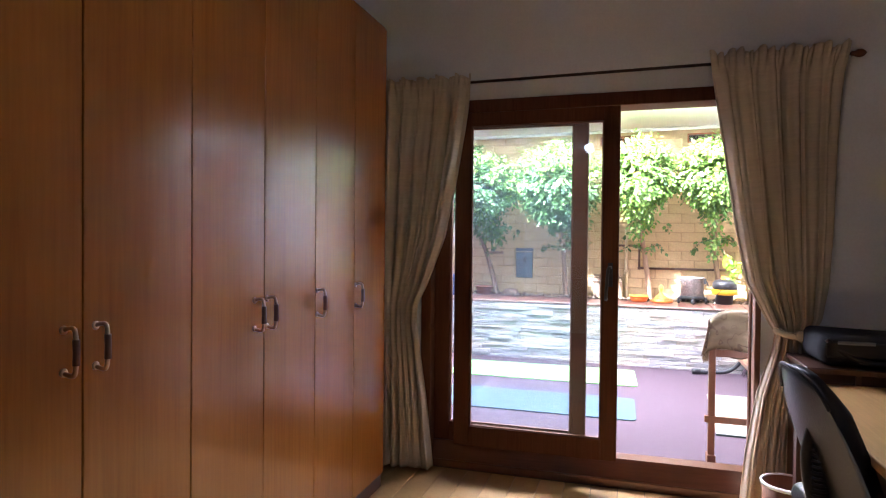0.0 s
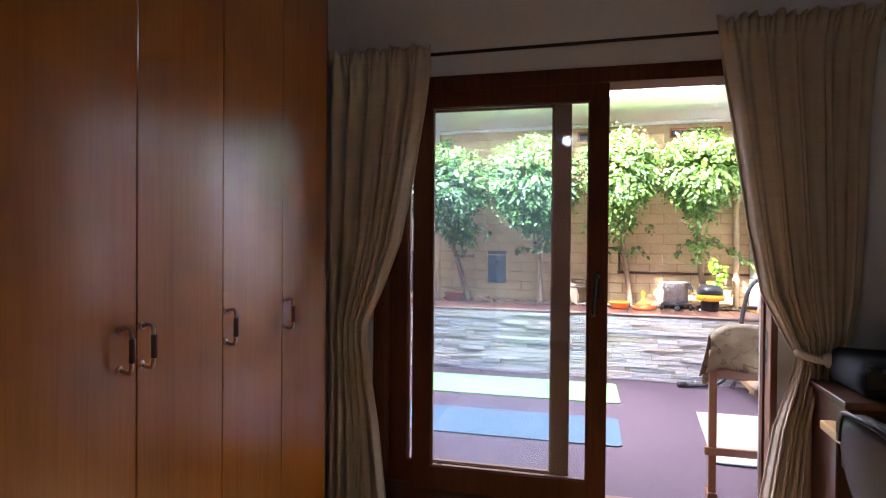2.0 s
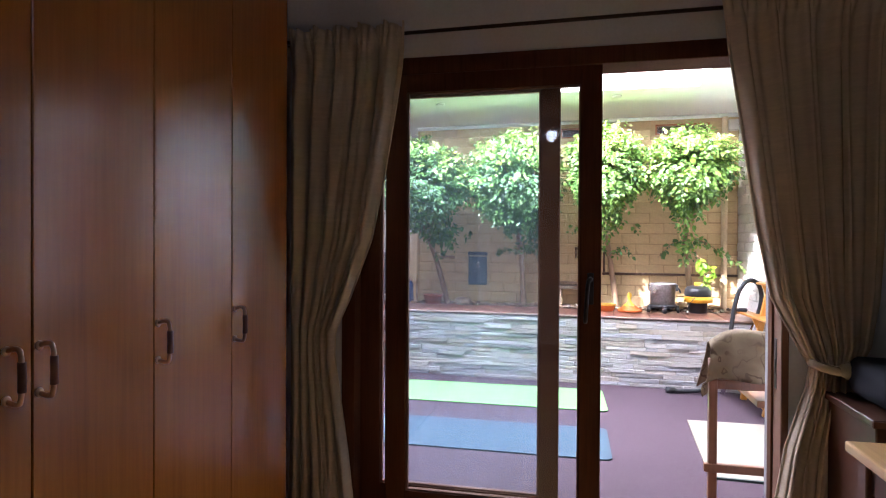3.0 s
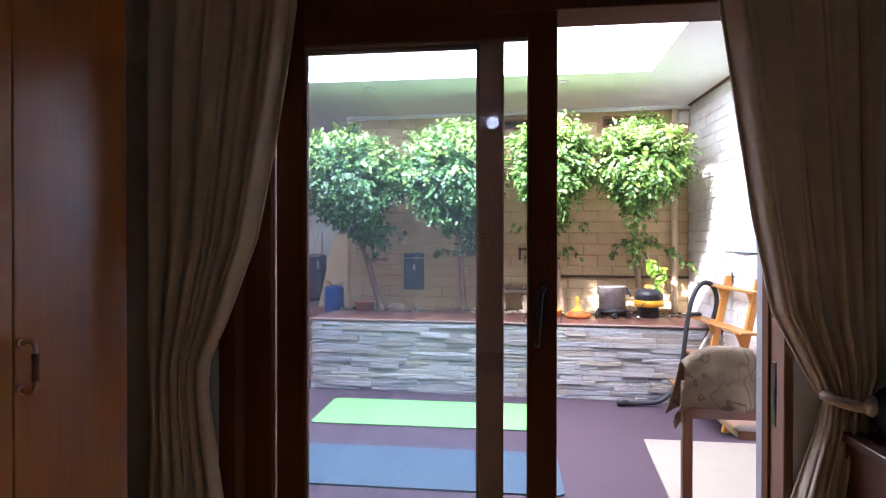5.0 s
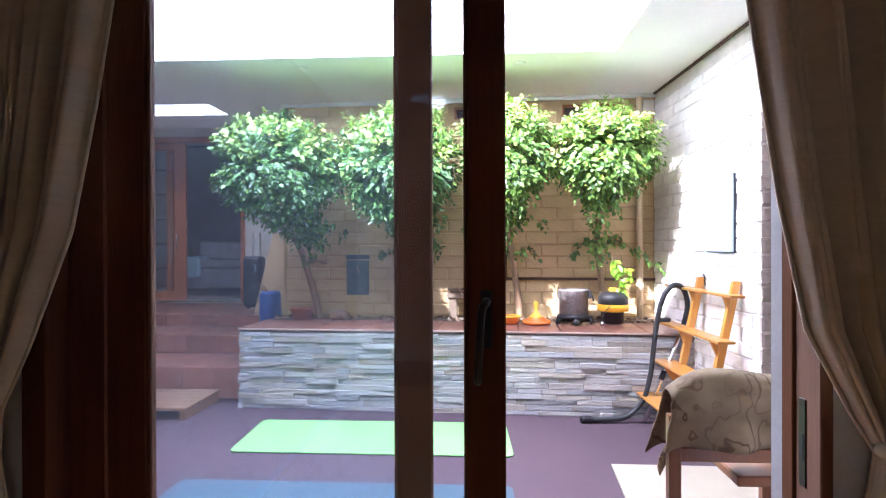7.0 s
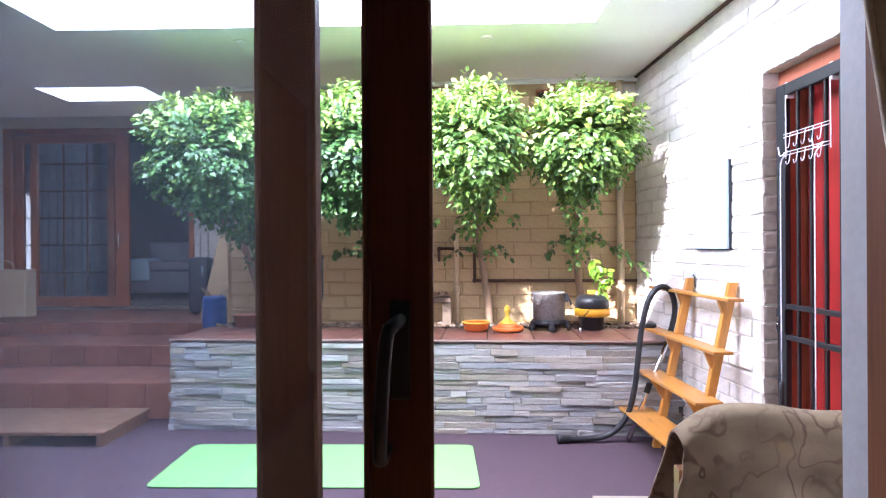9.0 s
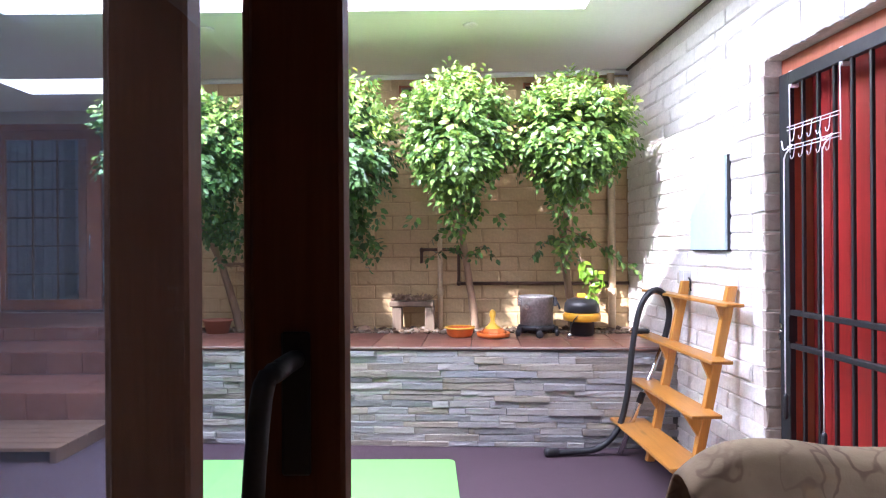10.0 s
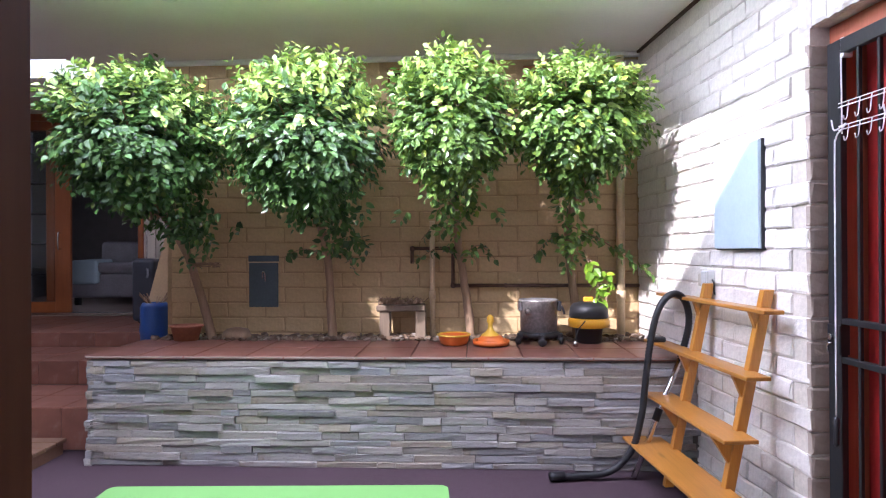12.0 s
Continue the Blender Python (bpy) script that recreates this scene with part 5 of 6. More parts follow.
# ---- ladder shelf, hose ----
def ladder_shelf():
    ob = thing("ladder_shelf", "orange varnished wooden ladder shelf leaning on the brick wall, empty", "shelf", (1.35, 6.3, 0))

    def off(z):
        return 0.03 + (1.10 - z) * 0.21

    for y in (6.64, 6.09):
        u = (7.76 - y) / 1.00135
        bm = B()
        lo, hi = off(0.0), off(1.10)
        vs = [bm.verts.new((u + du, -(o + dy), z)) for du in (-0.02, 0.02) for o, z, dy in ((lo, 0.0, -0.025), (lo, 0.0, 0.025), (hi, 1.10, 0.025), (hi, 1.10, -0.025))]
        bm.faces.new(vs[:4])
        bm.faces.new(vs[4:][::-1])
        for i in range(4):
            bm.faces.new((vs[i], vs[(i + 1) % 4], vs[4 + (i + 1) % 4], vs[4 + i]))
        bmesh.ops.bevel(bm, geom=list(bm.edges), offset=0.003, segments=1, affect="EDGES")
        part("post", R(bm), M["post_wood"], ob)
    u0, u1 = 7.76 - 7.10, 7.76 - 5.94
    for z, reach in ((1.02, 0.135), (0.735, 0.215), (0.465, 0.315), (0.205, 0.43)):
        b = part("board", R(block(B(), u0, u1, -reach, -max(0.008, off(z) - 0.004), z - 0.018, z, 0.003)), M["shelf_wood"], ob)
        for y in (6.64, 6.09):
            u = 7.76 - y
            bm = B()
            h = min(0.14, 0.05 + reach * 0.28)
            tri = [(-(off(z) + 0.024), z - 0.018), (-(reach - 0.015), z - 0.018), (-(reach - 0.02), z - 0.032), (-(off(z - h) + 0.024), z - 0.018 - h)]
            lo = [bm.verts.new((u - 0.011, a, c)) for a, c in tri]
            hi = [bm.verts.new((u + 0.011, a, c)) for a, c in tri]
            bm.faces.new(lo[::-1])
            bm.faces.new(hi)
            for i in range(4):
                bm.faces.new((lo[i], lo[(i + 1) % 4], hi[(i + 1) % 4], hi[i]))
            part("bracket", R(bm), M["post_wood"], b)


def hose():
    ob = thing("vacuum_hose", "black ribbed vacuum hose with a steel wand propped on the shelf", "hose", (1.1, 6.72, 0))
    pts = [(0.68, 6.70, 0.028), (0.80, 6.71, 0.028), (0.98, 6.72, 0.05), (1.10, 6.72, 0.17), (1.155, 6.72, 0.36), (1.175, 6.72, 0.52), (1.205, 6.72, 0.76), (1.245, 6.72, 0.93), (1.30, 6.73, 1.015), (1.36, 6.74, 1.035), (1.42, 6.76, 0.985), (1.445, 6.78, 0.86), (1.405, 6.80, 0.66)]
    path = smooth_path(pts, 12)
    bm = B()
    seg = 12
    rings = []
    ref = Vector((0.1, 1, 0.05))
    dense = []
    for a, b in zip(path, path[1:]):
        dense += [a, a.lerp(b, 0.5)]
    for i, p in enumerate(dense):
        d = (dense[min(i + 1, len(dense) - 1)] - dense[max(i - 1, 0)]).normalized()
        s = d.cross(ref).normalized()
        t = d.cross(s)
        r = 0.0205 if i % 2 else 0.0175
        rings.append([bm.verts.new(p + r * (math.cos(2 * math.pi * k / seg) * s + math.sin(2 * math.pi * k / seg) * t)) for k in range(seg)])
    for r0, r1 in zip(rings, rings[1:]):
        for k in range(seg):
            bm.faces.new((r0[k], r0[(k + 1) % seg], r1[(k + 1) % seg], r1[k]))
    bm.faces.new(rings[-1])
    h = part("hose_tube", bm, M["black"], ob, "", True)
    part("cuff", sweep(B(), [(0.64, 6.695, 0.03), (0.66, 6.70, 0.03), (0.72, 6.705, 0.03)], 0.027, 12), M["black"], h, "", True)
    part("wand", sweep(B(), [(1.405, 6.80, 0.66), (1.30, 6.775, 0.44), (1.11, 6.72, 0.012)], 0.0165, 12), M["steel"], ob, "chrome steel wand", True)
    part("wand_joint", sweep(B(), [(1.272, 6.767, 0.385), (1.245, 6.76, 0.32)], 0.021, 12), M["black"], ob, "", True)
    part("nozzle", block(B(), 1.28, 1.37, 6.92, 7.01, 0.736, 0.766, 0.008), M["black"], ob, "black floor nozzle lying on the shelf")


ladder_shelf()
hose()


# ---- mats, rug, draped chair ----
def floor_mat(name, x0, x1, y0, y1, skew, material, label):
    ob = thing(name, label, "mat", ((x0 + x1) / 2, (y0 + y1) / 2, 0))
    for nm, z0, z1, mt, inset in (("underside", 0.001, 0.005, M["mat_edge"], 0.0), ("surface", 0.005, 0.010, material, 0.002)):
        bm, ring = B(), []
        for cx, cy, a0 in ((x1 - 0.05, y1 - 0.05, 0), (x0 + 0.05, y1 - 0.05, 90), (x0 + 0.05, y0 + 0.05, 180), (x1 - 0.05, y0 + 0.05, 270)):
            for k in range(6):
                a = radians(a0 + 18 * k)
                x, y = cx + (0.05 - inset) * math.cos(a), cy + (0.05 - inset) * math.sin(a)
                ring.append((x + skew * (y - y0), y))
        prism(bm, ring, z0, z1)
        part(nm, bm, mt, ob, "thin dark edge" if nm == "underside" else "")
    return ob


floor_mat("exercise_mat", -1.74, 0.10, 5.915, 6.64, -0.035, M["mat_green"], "lime green exercise mat lying flat on the carpet")
floor_mat("exercise_mat", -1.80, 0.075, 4.775, 5.445, -0.015, M["mat_blue"], "slate blue exercise mat lying flat on the carpet")
bm = B()
prism(bm, [(0.605, 4.63), (1.50, 4.60), (1.52, 5.80), (0.675, 5.81)], 0.001, 0.012)
rug = thing("rug", "beige flat woven rug on the plum carpet", "rug", (1.06, 5.2, 0))
part("woven_top", bm, M["rug"], rug)
part("binding", prism(B(), [(0.602, 4.612), (1.503, 4.582), (1.502, 4.60), (0.604, 4.63)], 0.001, 0.013), M["mat_edge"], rug, "dark bound edge")


def draped_chair():
    ob = thing("garden_chair", "reddish wooden garden armchair with a slim frame", "chair", (0.8, 4.2, 0))
    for x, y, h in ((0.495, 4.02, 0.80), (1.10, 4.05, 0.90), (0.99, 4.50, 0.57), (1.12, 4.52, 0.57)):
        lg = part("leg", block(B(), x - 0.019, x + 0.019, y - 0.019, y + 0.019, 0.0 if y > 4.4 else 0.055, h, 0.003), M["chair_wood"], ob)
    for x in (0.495, 1.10):
        part("foot", block(B(), x - 0.024, x + 0.024, 3.985, 4.075, 0.0, 0.06, 0.004), M["chair_wood"], ob)
    part("rear_rail", block(B(), 0.455, 1.14, 3.995, 4.001 + 0.02, 0.255, 0.295, 0.003), M["chair_wood"], ob)
    part("top_rail", block(B(), 0.60, 1.12, 4.0, 4.04, 0.86, 0.905, 0.004), M["chair_wood"], ob)
    part("back_rail", block(B(), 0.48, 1.12, 4.005, 4.035, 0.655, 0.70, 0.004), M["chair_wood"], ob)
    part("seat", block(B(), 0.70, 1.09, 4.045, 4.55, 0.565, 0.60, 0.005), M["chair_wood"], ob)
    # throw over the back: hangs on the near side, runs over the top and down on the far side
    cl = thing("throw_blanket", "brown patterned throw draped over the chair back", "blanket", (0.8, 4.05, 0.93))
    bm, rows = B(), []
    nu, prof = 44, []
    for k in range(13):
        prof.append((3.965 - 0.006 * math.sin(k), 0.715 + (0.90 - 0.715) * k / 12))
    for k in range(1, 7):
        a = math.pi * k / 7
        prof.append((4.02 - 0.055 * math.cos(a), 0.90 + 0.04 * math.sin(a)))
    for k in range(1, 10):
        prof.append((4.085 + 0.07 * (k / 9) ** 1.4, 0.90 - 0.24 * k / 9))
    for y, z in prof:
        row = []
        for i in range(nu + 1):
            u = i / nu
            x = 0.466 + 0.71 * u
            low = max(0, (0.9 - z) / 0.2)
            wav = 0.018 * math.sin(14 * u + 2 * z) * low + 0.012 * math.sin(33 * u + 1) * low
            hem = (0.022 * math.sin(9.0 * u + 2.2) - 0.05 * max(0.0, 1 - u / 0.08)) * low ** 2
            over = -0.01 * low * (1 - u) ** 6
            row.append(bm.verts.new((x + over + 0.01 * math.sin(9 * z), y + wav, z + hem - 0.07 * max(0.0, 1 - u / 0.22) ** 2 * (1 - low) + 0.014 * math.sin(7 * u + 1.0) * (1 - low) + 0.01 * noise.noise(Vector((x * 7, y * 7, z * 7))))))
        rows.append(row)
    for a, b in zip(rows, rows[1:]):
        for i in range(nu):
            bm.faces.new((a[i], a[i + 1], b[i + 1], b[i]))
    c = part("cloth", bm, M["cloth"], cl, "", True)
    sm = c.modifiers.new("thickness", "SOLIDIFY")
    sm.thickness = 0.006
    for k in range(9):
        fr = sweep(B(), smooth_path([(0.495 - 0.006 * k, 4.09 - 0.013 * k, 0.68), (0.485 - 0.006 * k, 4.085 - 0.013 * k, 0.65), (0.492 - 0.006 * k, 4.09 - 0.013 * k, 0.62)], 3), 0.005, 5, taper=0.002)
        part("tassel", fr, M["cloth"], cl)


draped_chair()


# ---- steps, upper landing, house ----
bm = B()
for y, z in ((7.28, 0.272), (7.965, 0.452), (8.646, 0.576)):
    block(bm, -6.1, -2.125 if y < 8 else -2.09, y, 10.2, 0.0 if y < 7.5 else (0.272 if y < 8 else 0.452), z)
steps = structure("steps", bm, M["grout"], "three broad terracotta tiled steps up to the house")


def deck():
    ob = thing("wooden_deck", "low weathered wooden slatted platform on the carpet", "platform", (-3.0, 6.9, 0))
    for k in range(6):
        y = 6.60 + 0.105 * k
        part("slat", block(B(), -3.75, -2.36, y, y + 0.097, 0.075, 0.10, 0.003), M["pallet_wood"], ob)
    for x in (-3.72, -3.05, -2.42):
        part("bearer", block(B(), x, x + 0.045, 6.61, 7.21, 0.0, 0.075, 0.003), M["pallet_wood"], ob)


deck()

HY, HZ = 10.1, 0.584
bm = B()
block(bm, -6.3, -5.66, HY, HY + 0.2, 0.0, 3.0)
block(bm, -3.27, -2.085, HY, HY + 0.2, 0.0, 3.0)
block(bm, -5.66, -3.27, HY, HY + 0.2, 2.82, 3.0)
block(bm, -5.66, -3.27, HY, HY + 0.2, 0.0, HZ)
structure("wall_house", bm, M["house_wall"], "pale house wall with a wide sliding door opening")
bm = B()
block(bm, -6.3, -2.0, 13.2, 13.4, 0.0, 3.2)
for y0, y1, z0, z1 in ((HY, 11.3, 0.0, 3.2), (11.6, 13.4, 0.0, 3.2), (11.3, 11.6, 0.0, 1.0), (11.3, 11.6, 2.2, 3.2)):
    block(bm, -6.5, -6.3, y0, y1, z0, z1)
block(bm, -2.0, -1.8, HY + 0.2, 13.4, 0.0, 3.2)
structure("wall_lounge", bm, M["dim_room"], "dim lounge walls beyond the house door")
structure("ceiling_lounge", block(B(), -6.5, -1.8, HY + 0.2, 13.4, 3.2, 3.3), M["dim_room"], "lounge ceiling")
structure("floor_lounge", block(B(), -6.3, -2.0, HY + 0.2, 13.2, HZ - 0.1, HZ), M["grout"], "pale lounge floor")


def house_door():
    fr = B()
    block(fr, -5.66, -5.55, HY - 0.02, HY + 0.12, HZ, 2.82, 0.004)
    block(fr, -3.33, -3.27, HY - 0.02, HY + 0.12, HZ, 2.82, 0.004)
    block(fr, -5.55, -3.33, HY - 0.02, HY + 0.12, 2.74, 2.82, 0.004)
    door = structure("door_3", fr, M["red_wood"], "red-brown wooden sliding door with barred glass, half open")
    part("track", block(B(), -5.55, -3.33, HY - 0.01, HY + 0.12, HZ, HZ + 0.025), M["steel"], door, "steel floor track")
    for name, x0, x1, y, ls in (("fixed_leaf", -5.55, -4.30, HY + 0.07, 0.10), ("sliding_leaf", -5.33, -4.09, HY + 0.02, 0.09)):
        lf = part(name, block(B(), x0, x0 + ls, y - 0.02, y + 0.02, HZ + 0.03, 2.74, 0.003), M["red_wood"], door)
        part("stile", block(B(), x1 - 0.17 if name == "sliding_leaf" else x1 - 0.09, x1, y - 0.02, y + 0.02, HZ + 0.03, 2.74, 0.003), M["red_wood"], lf)
        xe = x1 - (0.17 if name == "sliding_leaf" else 0.09)
        part("top_rail", block(B(), x0 + ls, xe, y - 0.019, y + 0.019, 2.64, 2.74), M["red_wood"], lf)
        part("bottom_rail", block(B(), x0 + ls, xe, y - 0.019, y + 0.019, HZ + 0.03, HZ + 0.15), M["red_wood"], lf)
        gp = part("pane", block(B(), x0 + ls, xe, y - 0.003, y + 0.003, HZ + 0.15, 2.64), M["glass"], lf)
        gp.visible_shadow = False
    for x in (-4.95, -4.65):
        part("muntin", block(B(), x - 0.009, x + 0.009, HY + 0.060, HY + 0.080, HZ + 0.15, 2.64), M["dark_panel"], door)
    for k in range(5):
        z = HZ + 0.45 + 0.34 * k
        part("bar", sweep(B(), [(-5.5, HY + 0.095, z), (-4.3, HY + 0.095, z)], 0.012, 8), M["black_paint"], door, "dark horizontal bar")
    part("pull_handle", sweep(B(), smooth_path([(-4.20, HY + 0.0, 1.50), (-4.20, HY - 0.04, 1.49), (-4.20, HY - 0.04, 1.33), (-4.20, HY + 0.0, 1.32)], 4), 0.009, 8), M["steel"], door, "", True)


house_door()


def lounge():
    ob = thing("sofa", "grey cloth sofa with a crumpled throw in the dim lounge", "sofa", (-4.1, 11.6, HZ))
    part("base", block(B(), -4.85, -3.1, 11.3, 12.2, HZ + 0.10, HZ + 0.42, 0.05, seg=3), M["sofa"], ob, "", True)
    part("cushion", block(B(), -4.80, -3.15, 11.28, 12.0, HZ + 0.42, HZ + 0.56, 0.05, seg=3), M["sofa"], ob, "", True)
    part("back", block(B(), -4.85, -3.1, 12.05, 12.3, HZ + 0.10, HZ + 0.85, 0.06, seg=3), M["sofa"], ob, "", True)
    for x in (-4.8, -3.2):
        part("foot", block(B(), x, x + 0.06, 11.35, 11.41, HZ, HZ + 0.10), M["black"], ob)
    bm = B()
    block(bm, -4.80, -4.45, 11.24, 11.7, HZ + 0.28, HZ + 0.60, 0.05, seg=4)
    for v in bm.verts:
        v.co += Vector((noise.noise(v.co * 6), noise.noise(v.co * 6 + Vector((5, 5, 5))), noise.noise(v.co * 6 + Vector((9, 1, 4))))) * 0.05
    solo("blanket", bm, M["panel"], "crumpled pale blue blanket on the sofa", "blanket", True)


lounge()


def lounge_curtain():
    bm, cols = B(), []
    for i in range(61):
        u = i / 60
        x, y = -5.54 + 0.75 * u, 10.52 + 0.035 * math.sin(2 * math.pi * 7 * u) + 0.015 * math.sin(2 * math.pi * 3 * u)
        cols.append([bm.verts.new((x, y, HZ + 0.02)), bm.verts.new((x, y + 0.01, 2.75))])
    for a, b in zip(cols, cols[1:]):
        bm.faces.new((a[0], b[0], b[1], a[1]))
    ob = solo("lounge_curtain", bm, M["sofa"], "grey pleated curtain hanging inside the lounge door", "curtain", True)
    ob.modifiers.new("thickness", "SOLIDIFY").thickness = 0.004
    rail = thing("curtain_rail", "thin dark rail over the lounge curtain", "curtain rail", (-4.9, 10.52, 2.75))
    part("bar", sweep(B(), [(-5.6, 10.525, 2.757), (-3.3, 10.525, 2.757)], 0.009, 8), M["rail"], rail)
    for x in (-5.4, -3.4):
        part("bracket", block(B(), x - 0.01, x + 0.01, HY + 0.2, 10.525, 2.752, 2.764), M["rail"], rail)


lounge_curtain()


def landing_clutter():
    ob = thing("suitcase", "dark hard-shell suitcase standing on the landing", "suitcase", (-2.95, 9.3, 0.584))
    part("shell", block(B(), -2.96, -2.74, 9.2, 9.42, 0.61, 1.22, 0.045, seg=4), M["suitcase"], ob, "", True)
    part("side_handle", sweep(B(), smooth_path([(-2.80, 9.19, 1.12), (-2.78, 9.165, 1.11), (-2.78, 9.165, 1.05), (-2.80, 9.19, 1.04)], 4), 0.009, 8), M["bag_trim"], ob, "", True)
    for x in (-2.91, -2.79):
        part("wheel", lathe(B(), [(0.01, -0.012), (0.027, -0.012), (0.027, 0.012), (0.01, 0.012)], seg=14, m=Matrix.Translation((x, 9.3, 0.6115)) @ Euler((radians(90), 0, 0)).to_matrix().to_4x4()), M["black"], ob)
    part("pull_bar", sweep(B(), [(-2.89, 9.38, 1.2), (-2.89, 9.38, 1.5), (-2.80, 9.38, 1.5), (-2.80, 9.38, 1.2)], 0.008, 8), M["steel"], ob, "extended steel pull bar")
    bm = block(B(), -2.63, -2.27, 8.72, 8.75, 0.0, 0.93, 0.002)
    bm.transform(Matrix.Translation((0, 0, 0.59)) @ Matrix.Translation((0, 8.73, 0)) @ Euler((radians(-14), 0, 0)).to_matrix().to_4x4() @ Matrix.Translation((0, -8.73, 0)))
    for v in bm.verts:
        if v.co.z > 1.2 and v.co.x < -2.45:
            v.co.x += 0.14
    solo("cardboard_sheet", bm, M["cardboard"], "tall brown cardboard sheet leaning by the wall end", "cardboard")
    ob = thing("paper_bag", "brown kraft paper carrier bag standing on the landing", "paper bag", (-4.75, 9.2, 0.584))
    part("bag", block(B(), -5.12, -4.68, 9.1, 9.28, 0.586, 1.10, 0.01), M["paper"], ob)
    part("handle", sweep(B(), smooth_path([(-4.98, 9.1, 1.09), (-4.96, 9.09, 1.17), (-4.89, 9.09, 1.2), (-4.82, 9.09, 1.17), (-4.80, 9.1, 1.09)], 4), 0.006, 6), M["paper"], ob, "", True)


landing_clutter()


# ---- single pieces: planks, bricks, stones, tiles, gravel ----
def pieces(name, meshes, parent, spots_):
    for k, (m, which) in enumerate(spots_):
        ob = new(name, meshes[which % len(meshes)])
        ob.parent = parent
        ob.matrix_basis = m


def joined(name, meshes, parent, spots_, material, label):
    """The rest of the pieces in one mesh."""
    co, faces, base = [], [], 0
    data = []
    for me in meshes:
        v = np.empty(len(me.vertices) * 3)
        me.vertices.foreach_get("co", v)
        data.append((v.reshape(-1, 3), [tuple(p.vertices) for p in me.polygons]))
    for m, which in spots_:
        v, f = data[which % len(data)]
        a = np.array(m)
        co.append(v @ a[:3, :3].T + a[:3, 3])
        faces += [tuple(i + base for i in q) for q in f]
        base += len(v)
    me = bpy.data.meshes.new(name)
    me.from_pydata(np.concatenate(co).tolist(), [], faces)
    me.materials.append(material)
    ob = new(name, me)
    ob.parent = parent
    return tagged(ob, label, "", "", "stuff")


def rough_block(name, l, d, h, bevel, jitter, material, seed):
    """A worn block centred on its front face, y into the wall."""
    bm = block(B(), -l / 2, l / 2, 0, d, -h / 2, h / 2, bevel)
    rng = random.Random(seed)
    for v in bm.verts:
        if v.co.y < d * 0.5:
            v.co += Vector((rng.uniform(-1, 1) * jitter, rng.uniform(-0.4, 0.4) * jitter, rng.uniform(-1, 1) * jitter))
    return mesh(name, bm, material)


def split_block(name, l, d, h, edge, drop, relief, wander, material, seed, smooth=False):
    """A split or hand-made block: an uneven front with worn edges, centred on its front face."""
    rng, bm = random.Random(seed), B()
    xs = [-l / 2, -l / 2 + edge, rng.uniform(-0.2, 0.2) * l, l / 2 - edge, l / 2]
    zs = [-h / 2, -h / 2 + edge, h / 2 - edge, h / 2]
    grid = []
    for j, z in enumerate(zs):
        row = []
        for i, x in enumerate(xs):
            rim = (i in (0, 4)) + (j in (0, 3))
            y = drop * min(1.0, 0.75 * rim) + rng.uniform(-1, 1) * relief * (0.5 if rim else 1.0)
            row.append(bm.verts.new((x + rng.uniform(-1, 1) * wander * (1 if i in (0, 4) else 2), y, z + rng.uniform(-1, 1) * wander)))
        grid.append(row)
    for j in range(3):
        for i in range(4):
            bm.faces.new((grid[j][i], grid[j][i + 1], grid[j + 1][i + 1], grid[j + 1][i]))
    ring = grid[0] + [grid[1][4], grid[2][4]] + grid[3][::-1] + [grid[2][0], grid[1][0]]
    back = [bm.verts.new((v.co.x, d, v.co.z)) for v in ring]
    for k in range(len(ring)):
        j = (k + 1) % len(ring)
        bm.faces.new((ring[j], ring[k], back[k], back[j]))
    return mesh(name, bm, material, smooth)


def brick_wall(parent, frame_, length, height, l, h, material, rest, near, skip, seed, label, start=0.0, relief=0.003):
    """Running bond; near(u, z) picks the bricks that stand alone."""
    rng = random.Random(seed)
    full = [split_block("brick", l - 0.006, 0.03, h - 0.006, 0.009, 0.0065, relief, 0.004, material, seed + k) for k in range(8)]
    half = [split_block("brick", l / 2 - 0.006, 0.03, h - 0.006, 0.009, 0.0065, relief, 0.004, material, seed + 20 + k) for k in range(3)]
    meshes = full + half
    single, many = [], []
    for r in range(int(height / h)):
        z = start + (r + 0.5) * h
        u = 0.0
        first = r % 2 == 1
        while u < length - 0.03:
            w = l / 2 if first else l
            which = 8 + rng.randrange(3) if first else rng.randrange(8)
            first = False
            if u + w > length + 0.02:
                w, which = l / 2, 8 + rng.randrange(3)
            c = u + w / 2
            u += w
            if skip(c - w / 2, c + w / 2, z):
                continue
            m = frame_ @ pose(c, rng.uniform(-0.003, 0.004), z + rng.uniform(-0.002, 0.002), rng.uniform(-0.8, 0.8), rng.uniform(-0.5, 0.5), rng.uniform(-0.9, 0.9))
            (single if near(c, z) and len(single) < 300 else many).append((m, which))
    pieces("brick", meshes, parent, single)
    joined("bricks", meshes, parent, many, rest, label)


def far_skip(a, b, z):
    return any(b > u0 + 0.02 and a < u1 - 0.02 and 2.48 < z for u0, u1 in ((0.27, 0.82), (1.28, 1.83)))


def side_skip(a, b, z):
    return b > DU0 + 0.03 and a < DU1 - 0.03 and z < DZ + 0.21


brick_wall(far_wall, FAR, 3.49, 2.70, 0.29, 0.1125, M["cream"], M["cream_rest"], lambda u, z: 0.62 < z < 2.35 and u < 3.2, far_skip, 100, "cream painted bricks in running bond")
brick_wall(right_wall, RIGHT, 3.95, 2.72, 0.24, 0.0946, M["white"], M["white_rest"], lambda u, z: 0.5 < u < 2.0, side_skip, 200, "white painted bricks in running bond", -0.0436, 0.0035)

